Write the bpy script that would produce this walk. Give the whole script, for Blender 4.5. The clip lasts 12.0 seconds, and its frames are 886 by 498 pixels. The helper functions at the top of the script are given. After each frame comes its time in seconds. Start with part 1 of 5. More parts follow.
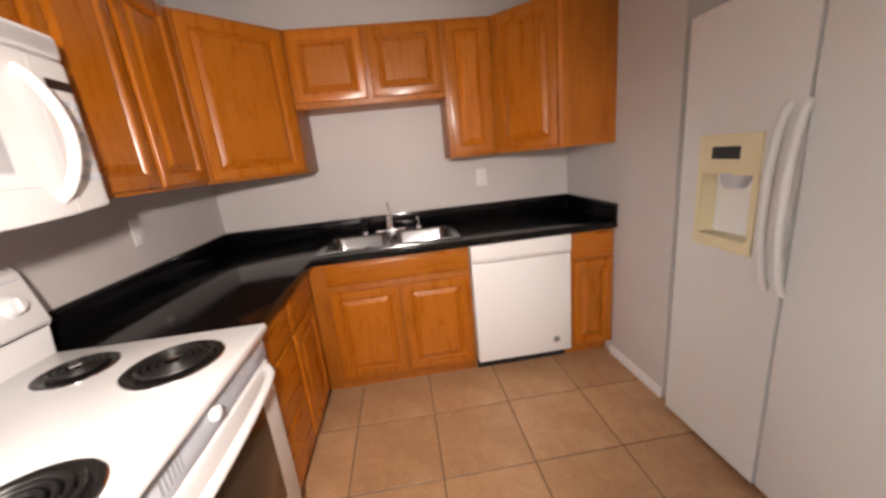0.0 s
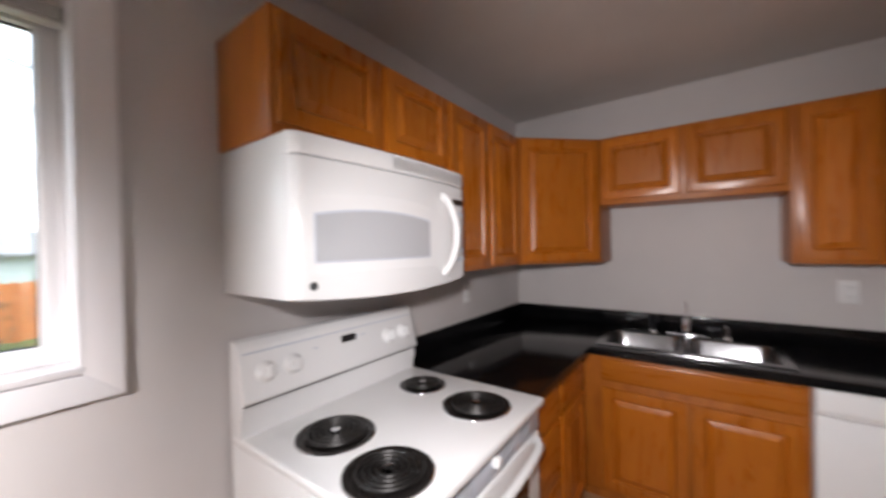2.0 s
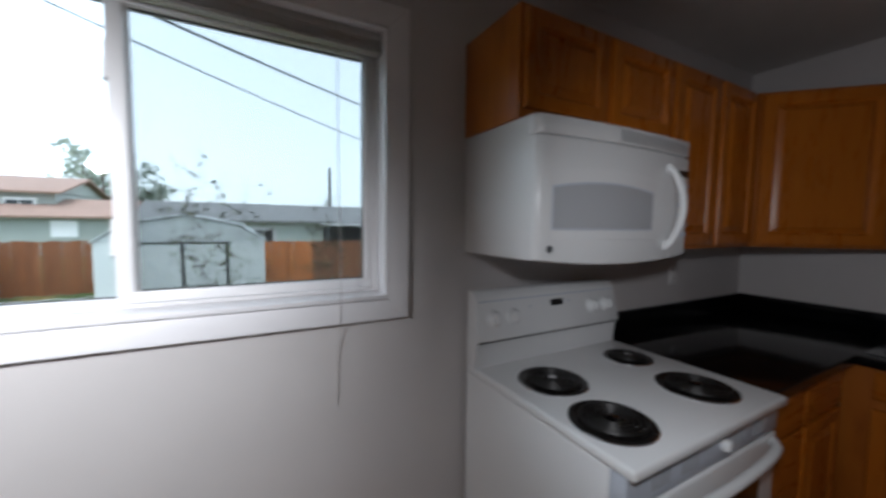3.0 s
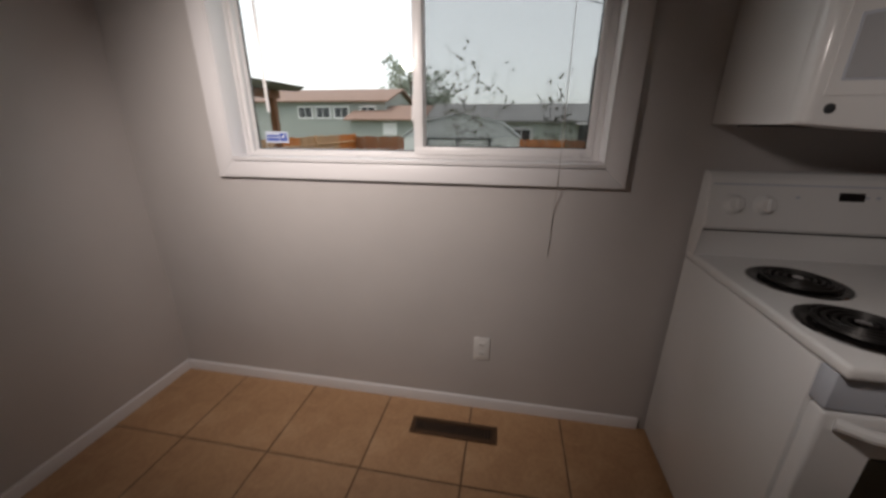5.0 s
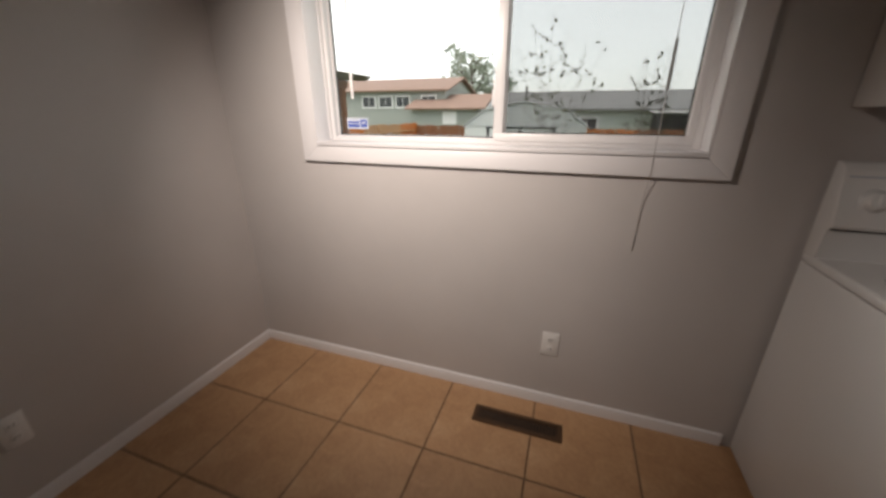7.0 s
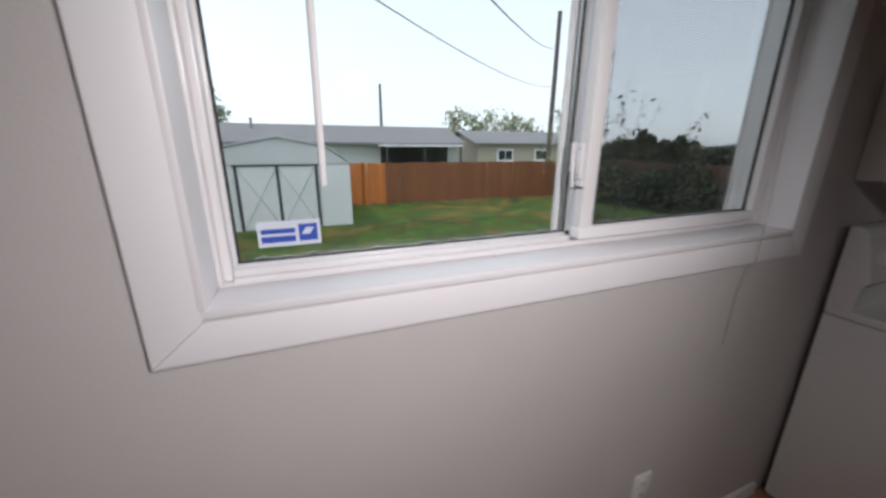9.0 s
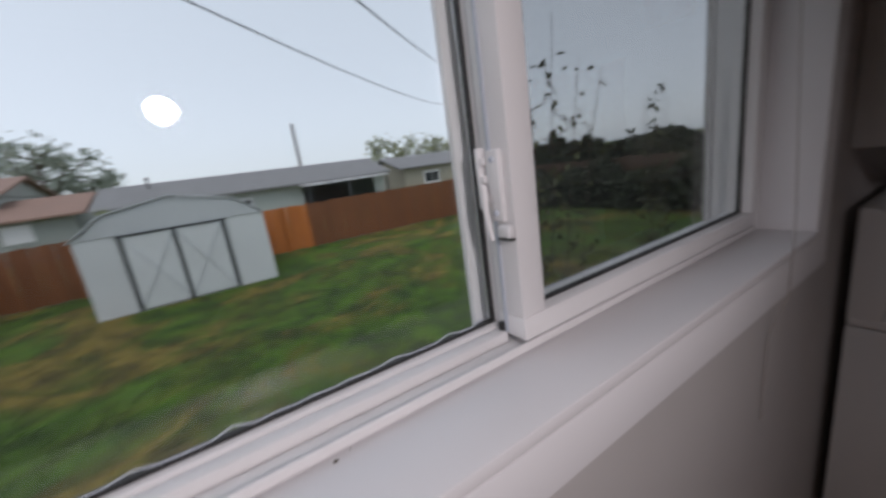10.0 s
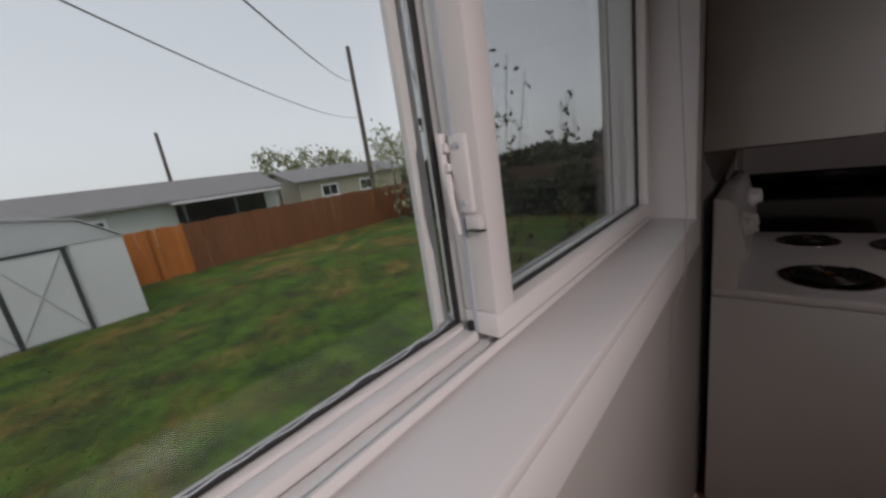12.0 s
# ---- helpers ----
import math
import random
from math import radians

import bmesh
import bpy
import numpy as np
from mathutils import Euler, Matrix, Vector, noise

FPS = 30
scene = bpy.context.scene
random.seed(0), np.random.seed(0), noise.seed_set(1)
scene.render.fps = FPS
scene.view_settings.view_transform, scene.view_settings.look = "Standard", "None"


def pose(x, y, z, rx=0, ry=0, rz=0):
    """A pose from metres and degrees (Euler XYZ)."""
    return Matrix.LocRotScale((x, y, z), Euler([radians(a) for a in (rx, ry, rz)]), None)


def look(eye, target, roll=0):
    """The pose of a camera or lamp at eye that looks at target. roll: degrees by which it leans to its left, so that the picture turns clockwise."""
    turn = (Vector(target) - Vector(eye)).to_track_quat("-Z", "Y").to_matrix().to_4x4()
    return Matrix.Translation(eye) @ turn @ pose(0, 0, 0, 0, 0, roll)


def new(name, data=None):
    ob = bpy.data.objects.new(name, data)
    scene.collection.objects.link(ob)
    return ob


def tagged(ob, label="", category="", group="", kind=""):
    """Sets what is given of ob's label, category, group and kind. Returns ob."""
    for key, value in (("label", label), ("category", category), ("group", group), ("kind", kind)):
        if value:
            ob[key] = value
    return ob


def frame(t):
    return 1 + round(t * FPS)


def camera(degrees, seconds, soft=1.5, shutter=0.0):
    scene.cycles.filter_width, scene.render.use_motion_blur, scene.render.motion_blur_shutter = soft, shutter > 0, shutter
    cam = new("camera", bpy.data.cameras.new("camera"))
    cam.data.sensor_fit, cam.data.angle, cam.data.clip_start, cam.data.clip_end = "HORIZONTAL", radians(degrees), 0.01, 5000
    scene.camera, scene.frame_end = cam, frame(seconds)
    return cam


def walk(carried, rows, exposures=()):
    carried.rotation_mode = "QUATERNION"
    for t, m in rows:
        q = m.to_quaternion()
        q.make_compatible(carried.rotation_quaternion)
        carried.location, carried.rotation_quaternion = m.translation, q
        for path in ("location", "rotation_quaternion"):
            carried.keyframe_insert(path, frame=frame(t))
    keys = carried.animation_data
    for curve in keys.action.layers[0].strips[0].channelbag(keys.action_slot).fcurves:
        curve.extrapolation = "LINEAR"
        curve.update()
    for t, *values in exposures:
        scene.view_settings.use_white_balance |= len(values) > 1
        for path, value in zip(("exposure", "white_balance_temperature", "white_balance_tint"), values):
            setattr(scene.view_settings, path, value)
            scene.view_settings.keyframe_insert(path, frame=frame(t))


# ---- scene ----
cam = camera(102.0, 12.0, soft=2.9, shutter=0.5)
PATH = [
    (0, (1.212, -2.539, 1.393), (1.398, -0.615, 0.881), -5.9),
    (0.5, (1.158, -2.561, 1.394), (1.25, -0.618, 0.93), -5.1),
    (1, (1.119, -2.582, 1.422), (1.132, -0.613, 1.069), -2.9),
    (1.5, (1.101, -2.613, 1.46), (0.623, -0.679, 1.28), -3.5),
    (2, (1.199, -2.663, 1.477), (0.02, -1.047, 1.463), -1.2),
    (2.5, (1.208, -2.748, 1.457), (-0.34, -1.485, 1.373), 0.3),
    (3, (1.175, -2.892, 1.452), (-0.584, -1.951, 1.316), 0.7),
    (3.5, (1.151, -3.05, 1.433), (-0.712, -2.382, 1.148), 0.0),
    (5.5, (1.513, -2.743, 1.338), (-0.303, -3.217, 0.648), 0.8),
    (6, (1.564, -2.716, 1.338), (-0.256, -3.2, 0.665), 1.7),
    (6.5, (1.532, -2.739, 1.327), (-0.193, -3.424, 0.582), 0.1),
    (8.5, (0.818, -3.756, 1.423), (-1.079, -3.401, 0.897), -1.2),
    (9, (0.606, -3.836, 1.452), (-1.178, -3.127, 0.892), 0.3),
    (9.5, (0.347, -3.652, 1.439), (-1.516, -3.124, 0.939), -5.5),
    (10, (0.226, -3.483, 1.447), (-1.443, -2.479, 0.992), -8.1),
    (10.5, (0.171, -3.494, 1.451), (-1.3, -2.207, 1.027), -8.8),
    (11, (0.167, -3.518, 1.444), (-1.254, -2.18, 1.01), -10.4),
    (11.5, (0.174, -3.525, 1.436), (-1.159, -2.116, 0.948), -9.4),
    (12, (0.152, -3.513, 1.43), (-1.182, -2.097, 0.965), -8.5),
]
walk(cam, [(t, look(eye, target, roll)) for t, eye, target, roll in PATH],
     [(0, 4.25, 7300, 17), (1.0, 3.9, 7150, 17), (1.5, 3.75, 6650, 18), (2.0, 3.6, 6400, 14), (2.5, 2.7, 6150, 12), (3.0, 1.7, 5850, 8), (3.5, 0.85, 5800, 6),
      (5.5, 0.98, 7500, 18), (6.0, 1.3, 7600, 18), (6.5, 1.4, 7600, 17), (8.3, 0.86, 6500, 15), (9.0, 0.8, 6400, 15), (9.5, 0.45, 6300, 17), (10.5, 0.1, 6600, 20), (12, 0.0, 6950, 20)])

# ---------------------------------------------------------------- world and lights
world = bpy.data.worlds.new("sky")
scene.world = world
world.use_nodes = True
wn = world.node_tree
sky = wn.nodes.new("ShaderNodeTexSky")
sky.sky_type = "NISHITA"
sky.sun_disc = False
sky.sun_elevation = radians(48)
sky.sun_rotation = radians(200)
sky.air_density, sky.dust_density, sky.ozone_density = 1.0, 1.2, 1.2
grey = wn.nodes.new("ShaderNodeHueSaturation")
grey.inputs["Saturation"].default_value = 0.34
wn.links.new(sky.outputs[0], grey.inputs["Color"])
cloud_cover = wn.nodes.new("ShaderNodeMix")
cloud_cover.data_type = "RGBA"
cloud_cover.inputs[0].default_value = 0.6
cloud_cover.inputs[7].default_value = (4.8, 5.6, 6.1, 1)
wn.links.new(grey.outputs[0], cloud_cover.inputs[6])
wn.links.new(cloud_cover.outputs[2], wn.nodes["Background"].inputs[0])
wn.nodes["Background"].inputs[1].default_value = 0.138

sun = new("sun", bpy.data.lights.new("sun", "SUN"))
sun.data.energy, sun.data.angle, sun.data.color = 0.7, radians(25), (1.0, 0.97, 0.93)
sun.matrix_world = look((0, 0, 20), (-6, 4, 8))

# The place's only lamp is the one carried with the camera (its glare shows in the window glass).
# Two added, unseen lamps stand still in its stead: turned to the kitchen, and turned to the window wall.
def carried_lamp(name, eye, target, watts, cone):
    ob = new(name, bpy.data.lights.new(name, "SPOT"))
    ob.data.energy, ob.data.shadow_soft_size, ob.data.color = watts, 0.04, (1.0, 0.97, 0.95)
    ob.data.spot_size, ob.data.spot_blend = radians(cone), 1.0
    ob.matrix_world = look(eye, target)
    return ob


carried_lamp("kitchen_stand_in_lamp", (1.15, -2.75, 1.62), (0.75, -0.90, 1.00), 9.0, 108)
carried_lamp("window_stand_in_lamp", (0.98, -3.55, 1.73), (0.0, -3.55, 1.14), 27.0, 114)


# ---------------------------------------------------------------- materials
def material(name, rough=0.5, metal=0.0, color=(0.5, 0.5, 0.5), spec=0.5):
    m = bpy.data.materials.new(name)
    m.use_nodes = True
    b = m.node_tree.nodes["Principled BSDF"]
    b.inputs["Base Color"].default_value = (*color, 1)
    b.inputs["Roughness"].default_value = rough
    b.inputs["Metallic"].default_value = metal
    b.inputs["Specular IOR Level"].default_value = spec
    return m


def coords(m, scale=(1, 1, 1), kind="Object"):
    n = m.node_tree
    tc = n.nodes.new("ShaderNodeTexCoord")
    mp = n.nodes.new("ShaderNodeMapping")
    mp.inputs["Scale"].default_value = scale
    n.links.new(tc.outputs[kind], mp.inputs["Vector"])
    return mp.outputs[0]


def noise_fac(m, vec, scale, detail=5, rough=0.55, distortion=0.0):
    n = m.node_tree
    t = n.nodes.new("ShaderNodeTexNoise")
    t.inputs["Scale"].default_value = scale
    t.inputs["Detail"].default_value = detail
    t.inputs["Roughness"].default_value = rough
    t.inputs["Distortion"].default_value = distortion
    n.links.new(vec, t.inputs["Vector"])
    return t.outputs["Fac"]


def ramp(m, fac, stops):
    n = m.node_tree
    r = n.nodes.new("ShaderNodeValToRGB")
    e = r.color_ramp.elements
    while len(e) < len(stops):
        e.new(0.5)
    for el, (p, c) in zip(e, stops):
        el.position, el.color = p, (*c, 1)
    n.links.new(fac, r.inputs[0])
    return r.outputs[0]


def mixed(m, a, b, fac, mode="MIX"):
    n = m.node_tree
    x = n.nodes.new("ShaderNodeMix")
    x.data_type, x.blend_type = "RGBA", mode
    for socket, v in ((x.inputs[0], fac), (x.inputs[6], a), (x.inputs[7], b)):
        if isinstance(v, (int, float)):
            socket.default_value = v
        elif isinstance(v, tuple):
            socket.default_value = (*v, 1)
        else:
            n.links.new(v, socket)
    return x.outputs[2]


def shade(m, color=None, rough=None, bump=None, strength=0.2, dist=0.002):
    n = m.node_tree
    b = n.nodes["Principled BSDF"]
    if color is not None:
        n.links.new(color, b.inputs["Base Color"])
    if rough is not None:
        n.links.new(rough, b.inputs["Roughness"])
    if bump is not None:
        bp = n.nodes.new("ShaderNodeBump")
        bp.inputs["Strength"].default_value = strength
        bp.inputs["Distance"].default_value = dist
        n.links.new(bump, bp.inputs["Height"])
        n.links.new(bp.outputs[0], b.inputs["Normal"])
    return m


def scalar(m, fac, lo, hi):
    n = m.node_tree
    r = n.nodes.new("ShaderNodeMapRange")
    r.inputs["To Min"].default_value, r.inputs["To Max"].default_value = lo, hi
    n.links.new(fac, r.inputs["Value"])
    return r.outputs[0]


def random_of(m):
    return m.node_tree.nodes.new("ShaderNodeObjectInfo").outputs["Random"]


def painted(name, color, rough=0.55, bump=0.12, scale=220, stain=0.06):
    m = material(name, rough, color=color)
    v = coords(m)
    big = noise_fac(m, v, 1.7, 4)
    dark = tuple(c * (1 - stain) for c in color)
    light = tuple(min(1, c * (1 + stain * 0.6)) for c in color)
    return shade(m, ramp(m, big, [(0.3, dark), (0.7, light)]), scalar(m, noise_fac(m, v, 9), rough - 0.06, rough + 0.06),
                 noise_fac(m, v, scale, 3), bump, 0.002)


def wood(name, dark, mid, light, scale=(9, 9, 1.2), rough=0.27):
    m = material(name, rough, spec=0.5)
    v = coords(m, scale)
    rnd = random_of(m)
    n = m.node_tree
    add = n.nodes.new("ShaderNodeVectorMath")
    comb = n.nodes.new("ShaderNodeCombineXYZ")
    mul = n.nodes.new("ShaderNodeMath")
    mul.operation = "MULTIPLY"
    mul.inputs[1].default_value = 37.0
    n.links.new(rnd, mul.inputs[0])
    for i in range(3):
        n.links.new(mul.outputs[0], comb.inputs[i])
    n.links.new(v, add.inputs[0])
    n.links.new(comb.outputs[0], add.inputs[1])
    v = add.outputs[0]
    grain = noise_fac(m, v, 3.0, 8, 0.62, 0.6)
    fine = noise_fac(m, v, 16.0, 4, 0.6)
    col = ramp(m, grain, [(0.28, dark), (0.5, mid), (0.75, light)])
    tone = ramp(m, rnd, [(0.0, (0.86, 0.84, 0.82)), (1.0, (1.08, 1.06, 1.02))])
    col = mixed(m, col, tone, 1.0, "MULTIPLY")
    col = mixed(m, col, ramp(m, fine, [(0.35, (0.86, 0.84, 0.8)), (0.6, (1, 1, 1))]), 0.35, "MULTIPLY")
    return shade(m, col, scalar(m, grain, rough - 0.05, rough + 0.08), fine, 0.06, 0.001)


WALL = painted("wall_paint", (0.57, 0.540, 0.528), 0.6, 0.25, 160)
CEIL = painted("ceiling_paint", (0.60, 0.585, 0.565), 0.8, 0.5, 90)
TRIM = painted("white_trim_paint", (0.80, 0.78, 0.79), 0.38, 0.05, 60, 0.03)
VINYL = painted("window_vinyl", (0.80, 0.78, 0.78), 0.33, 0.03, 50, 0.04)
HONEY = wood("honey_maple", (0.38, 0.105, 0.006), (0.43, 0.128, 0.008), (0.47, 0.148, 0.011))
HONEY_H = wood("honey_maple_across", (0.38, 0.105, 0.006), (0.43, 0.128, 0.008), (0.47, 0.148, 0.011), (1.2, 1.2, 9))
CARCASE = wood("maple_carcase", (0.31, 0.088, 0.009), (0.41, 0.125, 0.012), (0.48, 0.16, 0.018), (7, 7, 0.9), 0.4)
WHITE = painted("appliance_enamel", (0.80, 0.80, 0.80), 0.22, 0.0, 40, 0.015)
# greyer than the other enamel: the weaker light on the fridge is in its colour
FRIDGE = painted("textured_fridge_enamel", (0.64, 0.635, 0.625), 0.36, 0.35, 420, 0.02)
CREAM = painted("cream_plastic", (0.72, 0.64, 0.42), 0.4, 0.02, 60, 0.03)
GREYP = painted("grey_panel", (0.53, 0.565, 0.63), 0.35, 0.0, 60, 0.02)
VENTGREY = painted("vent_grey", (0.34, 0.35, 0.37), 0.4, 0.0, 60, 0.02)
GREYB = painted("badge_grey", (0.22, 0.22, 0.23), 0.35, 0.0, 60, 0.02)
MWGLASS = painted("pale_microwave_window", (0.46, 0.47, 0.49), 0.25, 0.0, 60, 0.02)
OVENGLASS = material("oven_window_glass", 0.12, color=(0.035, 0.03, 0.022))
BLACK = material("black_plastic", 0.3, color=(0.012, 0.012, 0.013))
COIL = shade(material("burner_coil_iron", 0.42, 0.5, (0.02, 0.018, 0.017)))
CHROME = material("chrome", 0.09, 1.0, (0.78, 0.78, 0.80))
# near-black stands in for shade inside seams, outlet slots, the register and toe recesses
SHADOWGAP = material("gap_shade_black", 0.9, color=(0.01, 0.01, 0.01))

m = material("drip_pan_enamel", 0.25, 0.6, (0.035, 0.03, 0.028))
DRIP = m

m = material("sink_steel", 0.3, 1.0, (0.29, 0.29, 0.30))
v = coords(m, (4, 160, 160))
STEEL = shade(m, None, scalar(m, noise_fac(m, v, 3), 0.12, 0.20), noise_fac(m, v, 2), 0.05, 0.001)

m = material("black_counter_laminate", 0.1, spec=0.3)
v = coords(m)
speck = noise_fac(m, v, 420, 2)
COUNTER = shade(m, ramp(m, speck, [(0.55, (0.003, 0.003, 0.0035)), (0.74, (0.012, 0.012, 0.013))]),
                scalar(m, noise_fac(m, v, 6), 0.07, 0.14))

m = material("beige_floor_tile", 0.42)
v = coords(m)
rnd = random_of(m)
cloud = noise_fac(m, v, 5.5, 7, 0.6, 0.8)
fine = noise_fac(m, v, 60, 5, 0.6)
col = ramp(m, cloud, [(0.25, (0.42, 0.235, 0.125)), (0.5, (0.53, 0.32, 0.175)), (0.78, (0.61, 0.395, 0.235))])
col = mixed(m, col, ramp(m, fine, [(0.35, (0.86, 0.83, 0.8)), (0.65, (1.03, 1.03, 1.03))]), 0.8, "MULTIPLY")
col = mixed(m, col, ramp(m, rnd, [(0, (0.9, 0.88, 0.86)), (1, (1.06, 1.05, 1.04))]), 1.0, "MULTIPLY")
TILE = shade(m, col, scalar(m, cloud, 0.34, 0.5), fine, 0.12, 0.002)
m = material("brown_grout", 0.9)
v = coords(m)
GROUT = shade(m, ramp(m, noise_fac(m, v, 30), [(0.3, (0.16, 0.095, 0.055)), (0.7, (0.25, 0.16, 0.10))]), None, noise_fac(m, v, 300), 0.3)

m = material("window_glass", 0.0)
n = m.node_tree
gl = n.nodes.new("ShaderNodeBsdfGlossy")
gl.inputs["Roughness"].default_value = 0.01
tr = n.nodes.new("ShaderNodeBsdfTransparent")
tr.inputs["Color"].default_value = (0.95, 0.97, 0.965, 1)
fr = n.nodes.new("ShaderNodeLayerWeight")
pw = n.nodes.new("ShaderNodeMath")
pw.operation = "POWER"
pw.inputs[1].default_value = 5.0
n.links.new(fr.outputs["Facing"], pw.inputs[0])
sc = n.nodes.new("ShaderNodeMapRange")
sc.inputs["To Min"].default_value, sc.inputs["To Max"].default_value = 0.03, 0.7
n.links.new(pw.outputs[0], sc.inputs["Value"])
mx = n.nodes.new("ShaderNodeMixShader")
n.links.new(sc.outputs[0], mx.inputs[0])
n.links.new(tr.outputs[0], mx.inputs[1])
n.links.new(gl.outputs[0], mx.inputs[2])
n.links.new(mx.outputs[0], n.nodes["Material Output"].inputs[0])
GLASS = m

m = material("insect_screen_mesh", 0.8, color=(0.03, 0.035, 0.035))
n = m.node_tree
tr = n.nodes.new("ShaderNodeBsdfTransparent")
mx = n.nodes.new("ShaderNodeMixShader")
mx.inputs[0].default_value = 0.30
n.links.new(tr.outputs[0], mx.inputs[1])
n.links.new(n.nodes["Principled BSDF"].outputs[0], mx.inputs[2])
n.links.new(mx.outputs[0], n.nodes["Material Output"].inputs[0])
SCREEN = m

STICK = material("sticker_white", 0.4, color=(0.62, 0.66, 0.74))
BLUE = material("sticker_blue", 0.4, color=(0.03, 0.08, 0.42))
BLINDS = painted("grey_blind_slats", (0.50, 0.48, 0.46), 0.5, 0.02, 60)
BROWNVENT = material("brown_register_metal", 0.4, 0.4, (0.10, 0.055, 0.03))
SEAL = material("black_glazing_seal", 0.6, color=(0.02, 0.02, 0.02))

m = material("lawn_soil", 0.95)
v = coords(m)
patch = noise_fac(m, v, 0.42, 7, 0.62, 0.6)
blade = noise_fac(m, v, 9, 7, 0.7)
col = ramp(m, patch, [(0.32, (0.024, 0.040, 0.004)), (0.44, (0.055, 0.118, 0.008)), (0.53, (0.066, 0.092, 0.009)), (0.60, (0.165, 0.122, 0.028)), (0.70, (0.046, 0.068, 0.006))])
tuft = noise_fac(m, v, 2.4, 6, 0.6)
col = mixed(m, col, ramp(m, tuft, [(0.36, (0.48, 0.5, 0.45)), (0.62, (1.35, 1.3, 1.15))]), 1.0, "MULTIPLY")
col = mixed(m, col, ramp(m, blade, [(0.3, (0.70, 0.72, 0.66)), (0.7, (1.2, 1.2, 1.08))]), 1.0, "MULTIPLY")
LAWN = shade(m, col, None, blade, 0.8, 0.05)

m = material("grass_blades", 0.7)
v = coords(m)
patch = noise_fac(m, v, 0.42, 7, 0.62, 0.6)
col = ramp(m, patch, [(0.32, (0.024, 0.040, 0.004)), (0.44, (0.055, 0.118, 0.008)), (0.53, (0.066, 0.092, 0.009)), (0.60, (0.165, 0.122, 0.028)), (0.70, (0.046, 0.068, 0.006))])
tuft = noise_fac(m, v, 2.4, 6, 0.6)
col = mixed(m, col, ramp(m, tuft, [(0.36, (0.48, 0.5, 0.45)), (0.62, (1.35, 1.3, 1.15))]), 1.0, "MULTIPLY")
GRASS = shade(m, col)

FENCE_O = wood("orange_new_fence_wood", (0.40, 0.115, 0.022), (0.50, 0.155, 0.032), (0.58, 0.20, 0.05), (5, 5, 0.6), 0.7)
FENCE_B = wood("brown_fence_wood", (0.15, 0.055, 0.022), (0.21, 0.080, 0.032), (0.27, 0.11, 0.048), (5, 5, 0.6), 0.75)
FENCE_L = wood("pale_fence_wood", (0.36, 0.19, 0.10), (0.46, 0.26, 0.14), (0.55, 0.34, 0.20), (5, 5, 0.6), 0.75)
FENCE_SHADE = wood("shade_dark_fence_wood", (0.06, 0.035, 0.02), (0.09, 0.05, 0.03), (0.12, 0.07, 0.04), (5, 5, 0.6), 0.8)
SHED = painted("shed_white_metal", (0.66, 0.68, 0.68), 0.4, 0.05, 30, 0.05)
SHEDROOF = painted("shed_roof_metal", (0.52, 0.54, 0.55), 0.45, 0.05, 30, 0.06)
DARKTRIM = material("dark_shed_trim", 0.5, color=(0.05, 0.055, 0.06))
SHINGLE_G = painted("grey_shingles", (0.23, 0.225, 0.225), 0.9, 0.6, 22, 0.15)
SHINGLE_R = painted("brown_shingles", (0.30, 0.19, 0.15), 0.9, 0.6, 22, 0.15)
SIDING_G = painted("green_siding", (0.34, 0.36, 0.335), 0.7, 0.1, 12, 0.06)
SIDING_W = painted("pale_siding", (0.52, 0.55, 0.52), 0.7, 0.1, 12, 0.06)
SIDING_T = painted("tan_siding", (0.42, 0.38, 0.30), 0.7, 0.1, 12, 0.06)
WIN_PORCHSHADE = material("dark_window_and_porch_shade", 0.08, color=(0.03, 0.035, 0.04))
POLE = painted("weathered_pole_wood", (0.12, 0.10, 0.09), 0.85, 0.4, 30, 0.15)
BARK = painted("bark", (0.10, 0.075, 0.055), 0.9, 0.6, 40, 0.2)


def leafy(name, a, b):
    m = material(name, 0.6)
    g = m.node_tree.nodes.new("ShaderNodeNewGeometry")
    return shade(m, ramp(m, g.outputs["Random Per Island"], [(0.0, a), (1.0, b)]))


LEAF_A = leafy("olive_leaves", (0.15, 0.17, 0.08), (0.32, 0.34, 0.17))
# grey-green leaves paled so that distance haze is part of their colour
LEAF_B = leafy("haze_pale_green_leaves", (0.20, 0.24, 0.19), (0.38, 0.42, 0.34))
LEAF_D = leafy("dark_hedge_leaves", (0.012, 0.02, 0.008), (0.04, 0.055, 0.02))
LEAF_E = leafy("sparse_sapling_leaves", (0.03, 0.04, 0.015), (0.13, 0.15, 0.05))
BLUEP = painted("blue_plastic", (0.03, 0.10, 0.32), 0.4, 0.02, 40, 0.08)
WIRE = material("black_cable", 0.6, color=(0.10, 0.10, 0.10))
PLATE = painted("white_switch_plate", (0.78, 0.77, 0.76), 0.35, 0.0, 30, 0.02)
CORD = material("blind_cord", 0.7, color=(0.42, 0.39, 0.37))


# ---------------------------------------------------------------- mesh helpers
def bx(bm, x0, x1, y0, y1, z0, z1, bev=0.0, seg=2):
    vs = [bm.verts.new((x, y, z)) for x in (x0, x1) for y in (y0, y1) for z in (z0, z1)]
    fs = [bm.faces.new([vs[i] for i in q]) for q in ((0, 1, 3, 2), (4, 6, 7, 5), (0, 4, 5, 1), (2, 3, 7, 6), (0, 2, 6, 4), (1, 5, 7, 3))]
    if bev:
        es = {e for f in fs for e in f.edges}
        bmesh.ops.bevel(bm, geom=list(es), offset=bev, segments=seg, profile=0.5, affect="EDGES")
    return bm


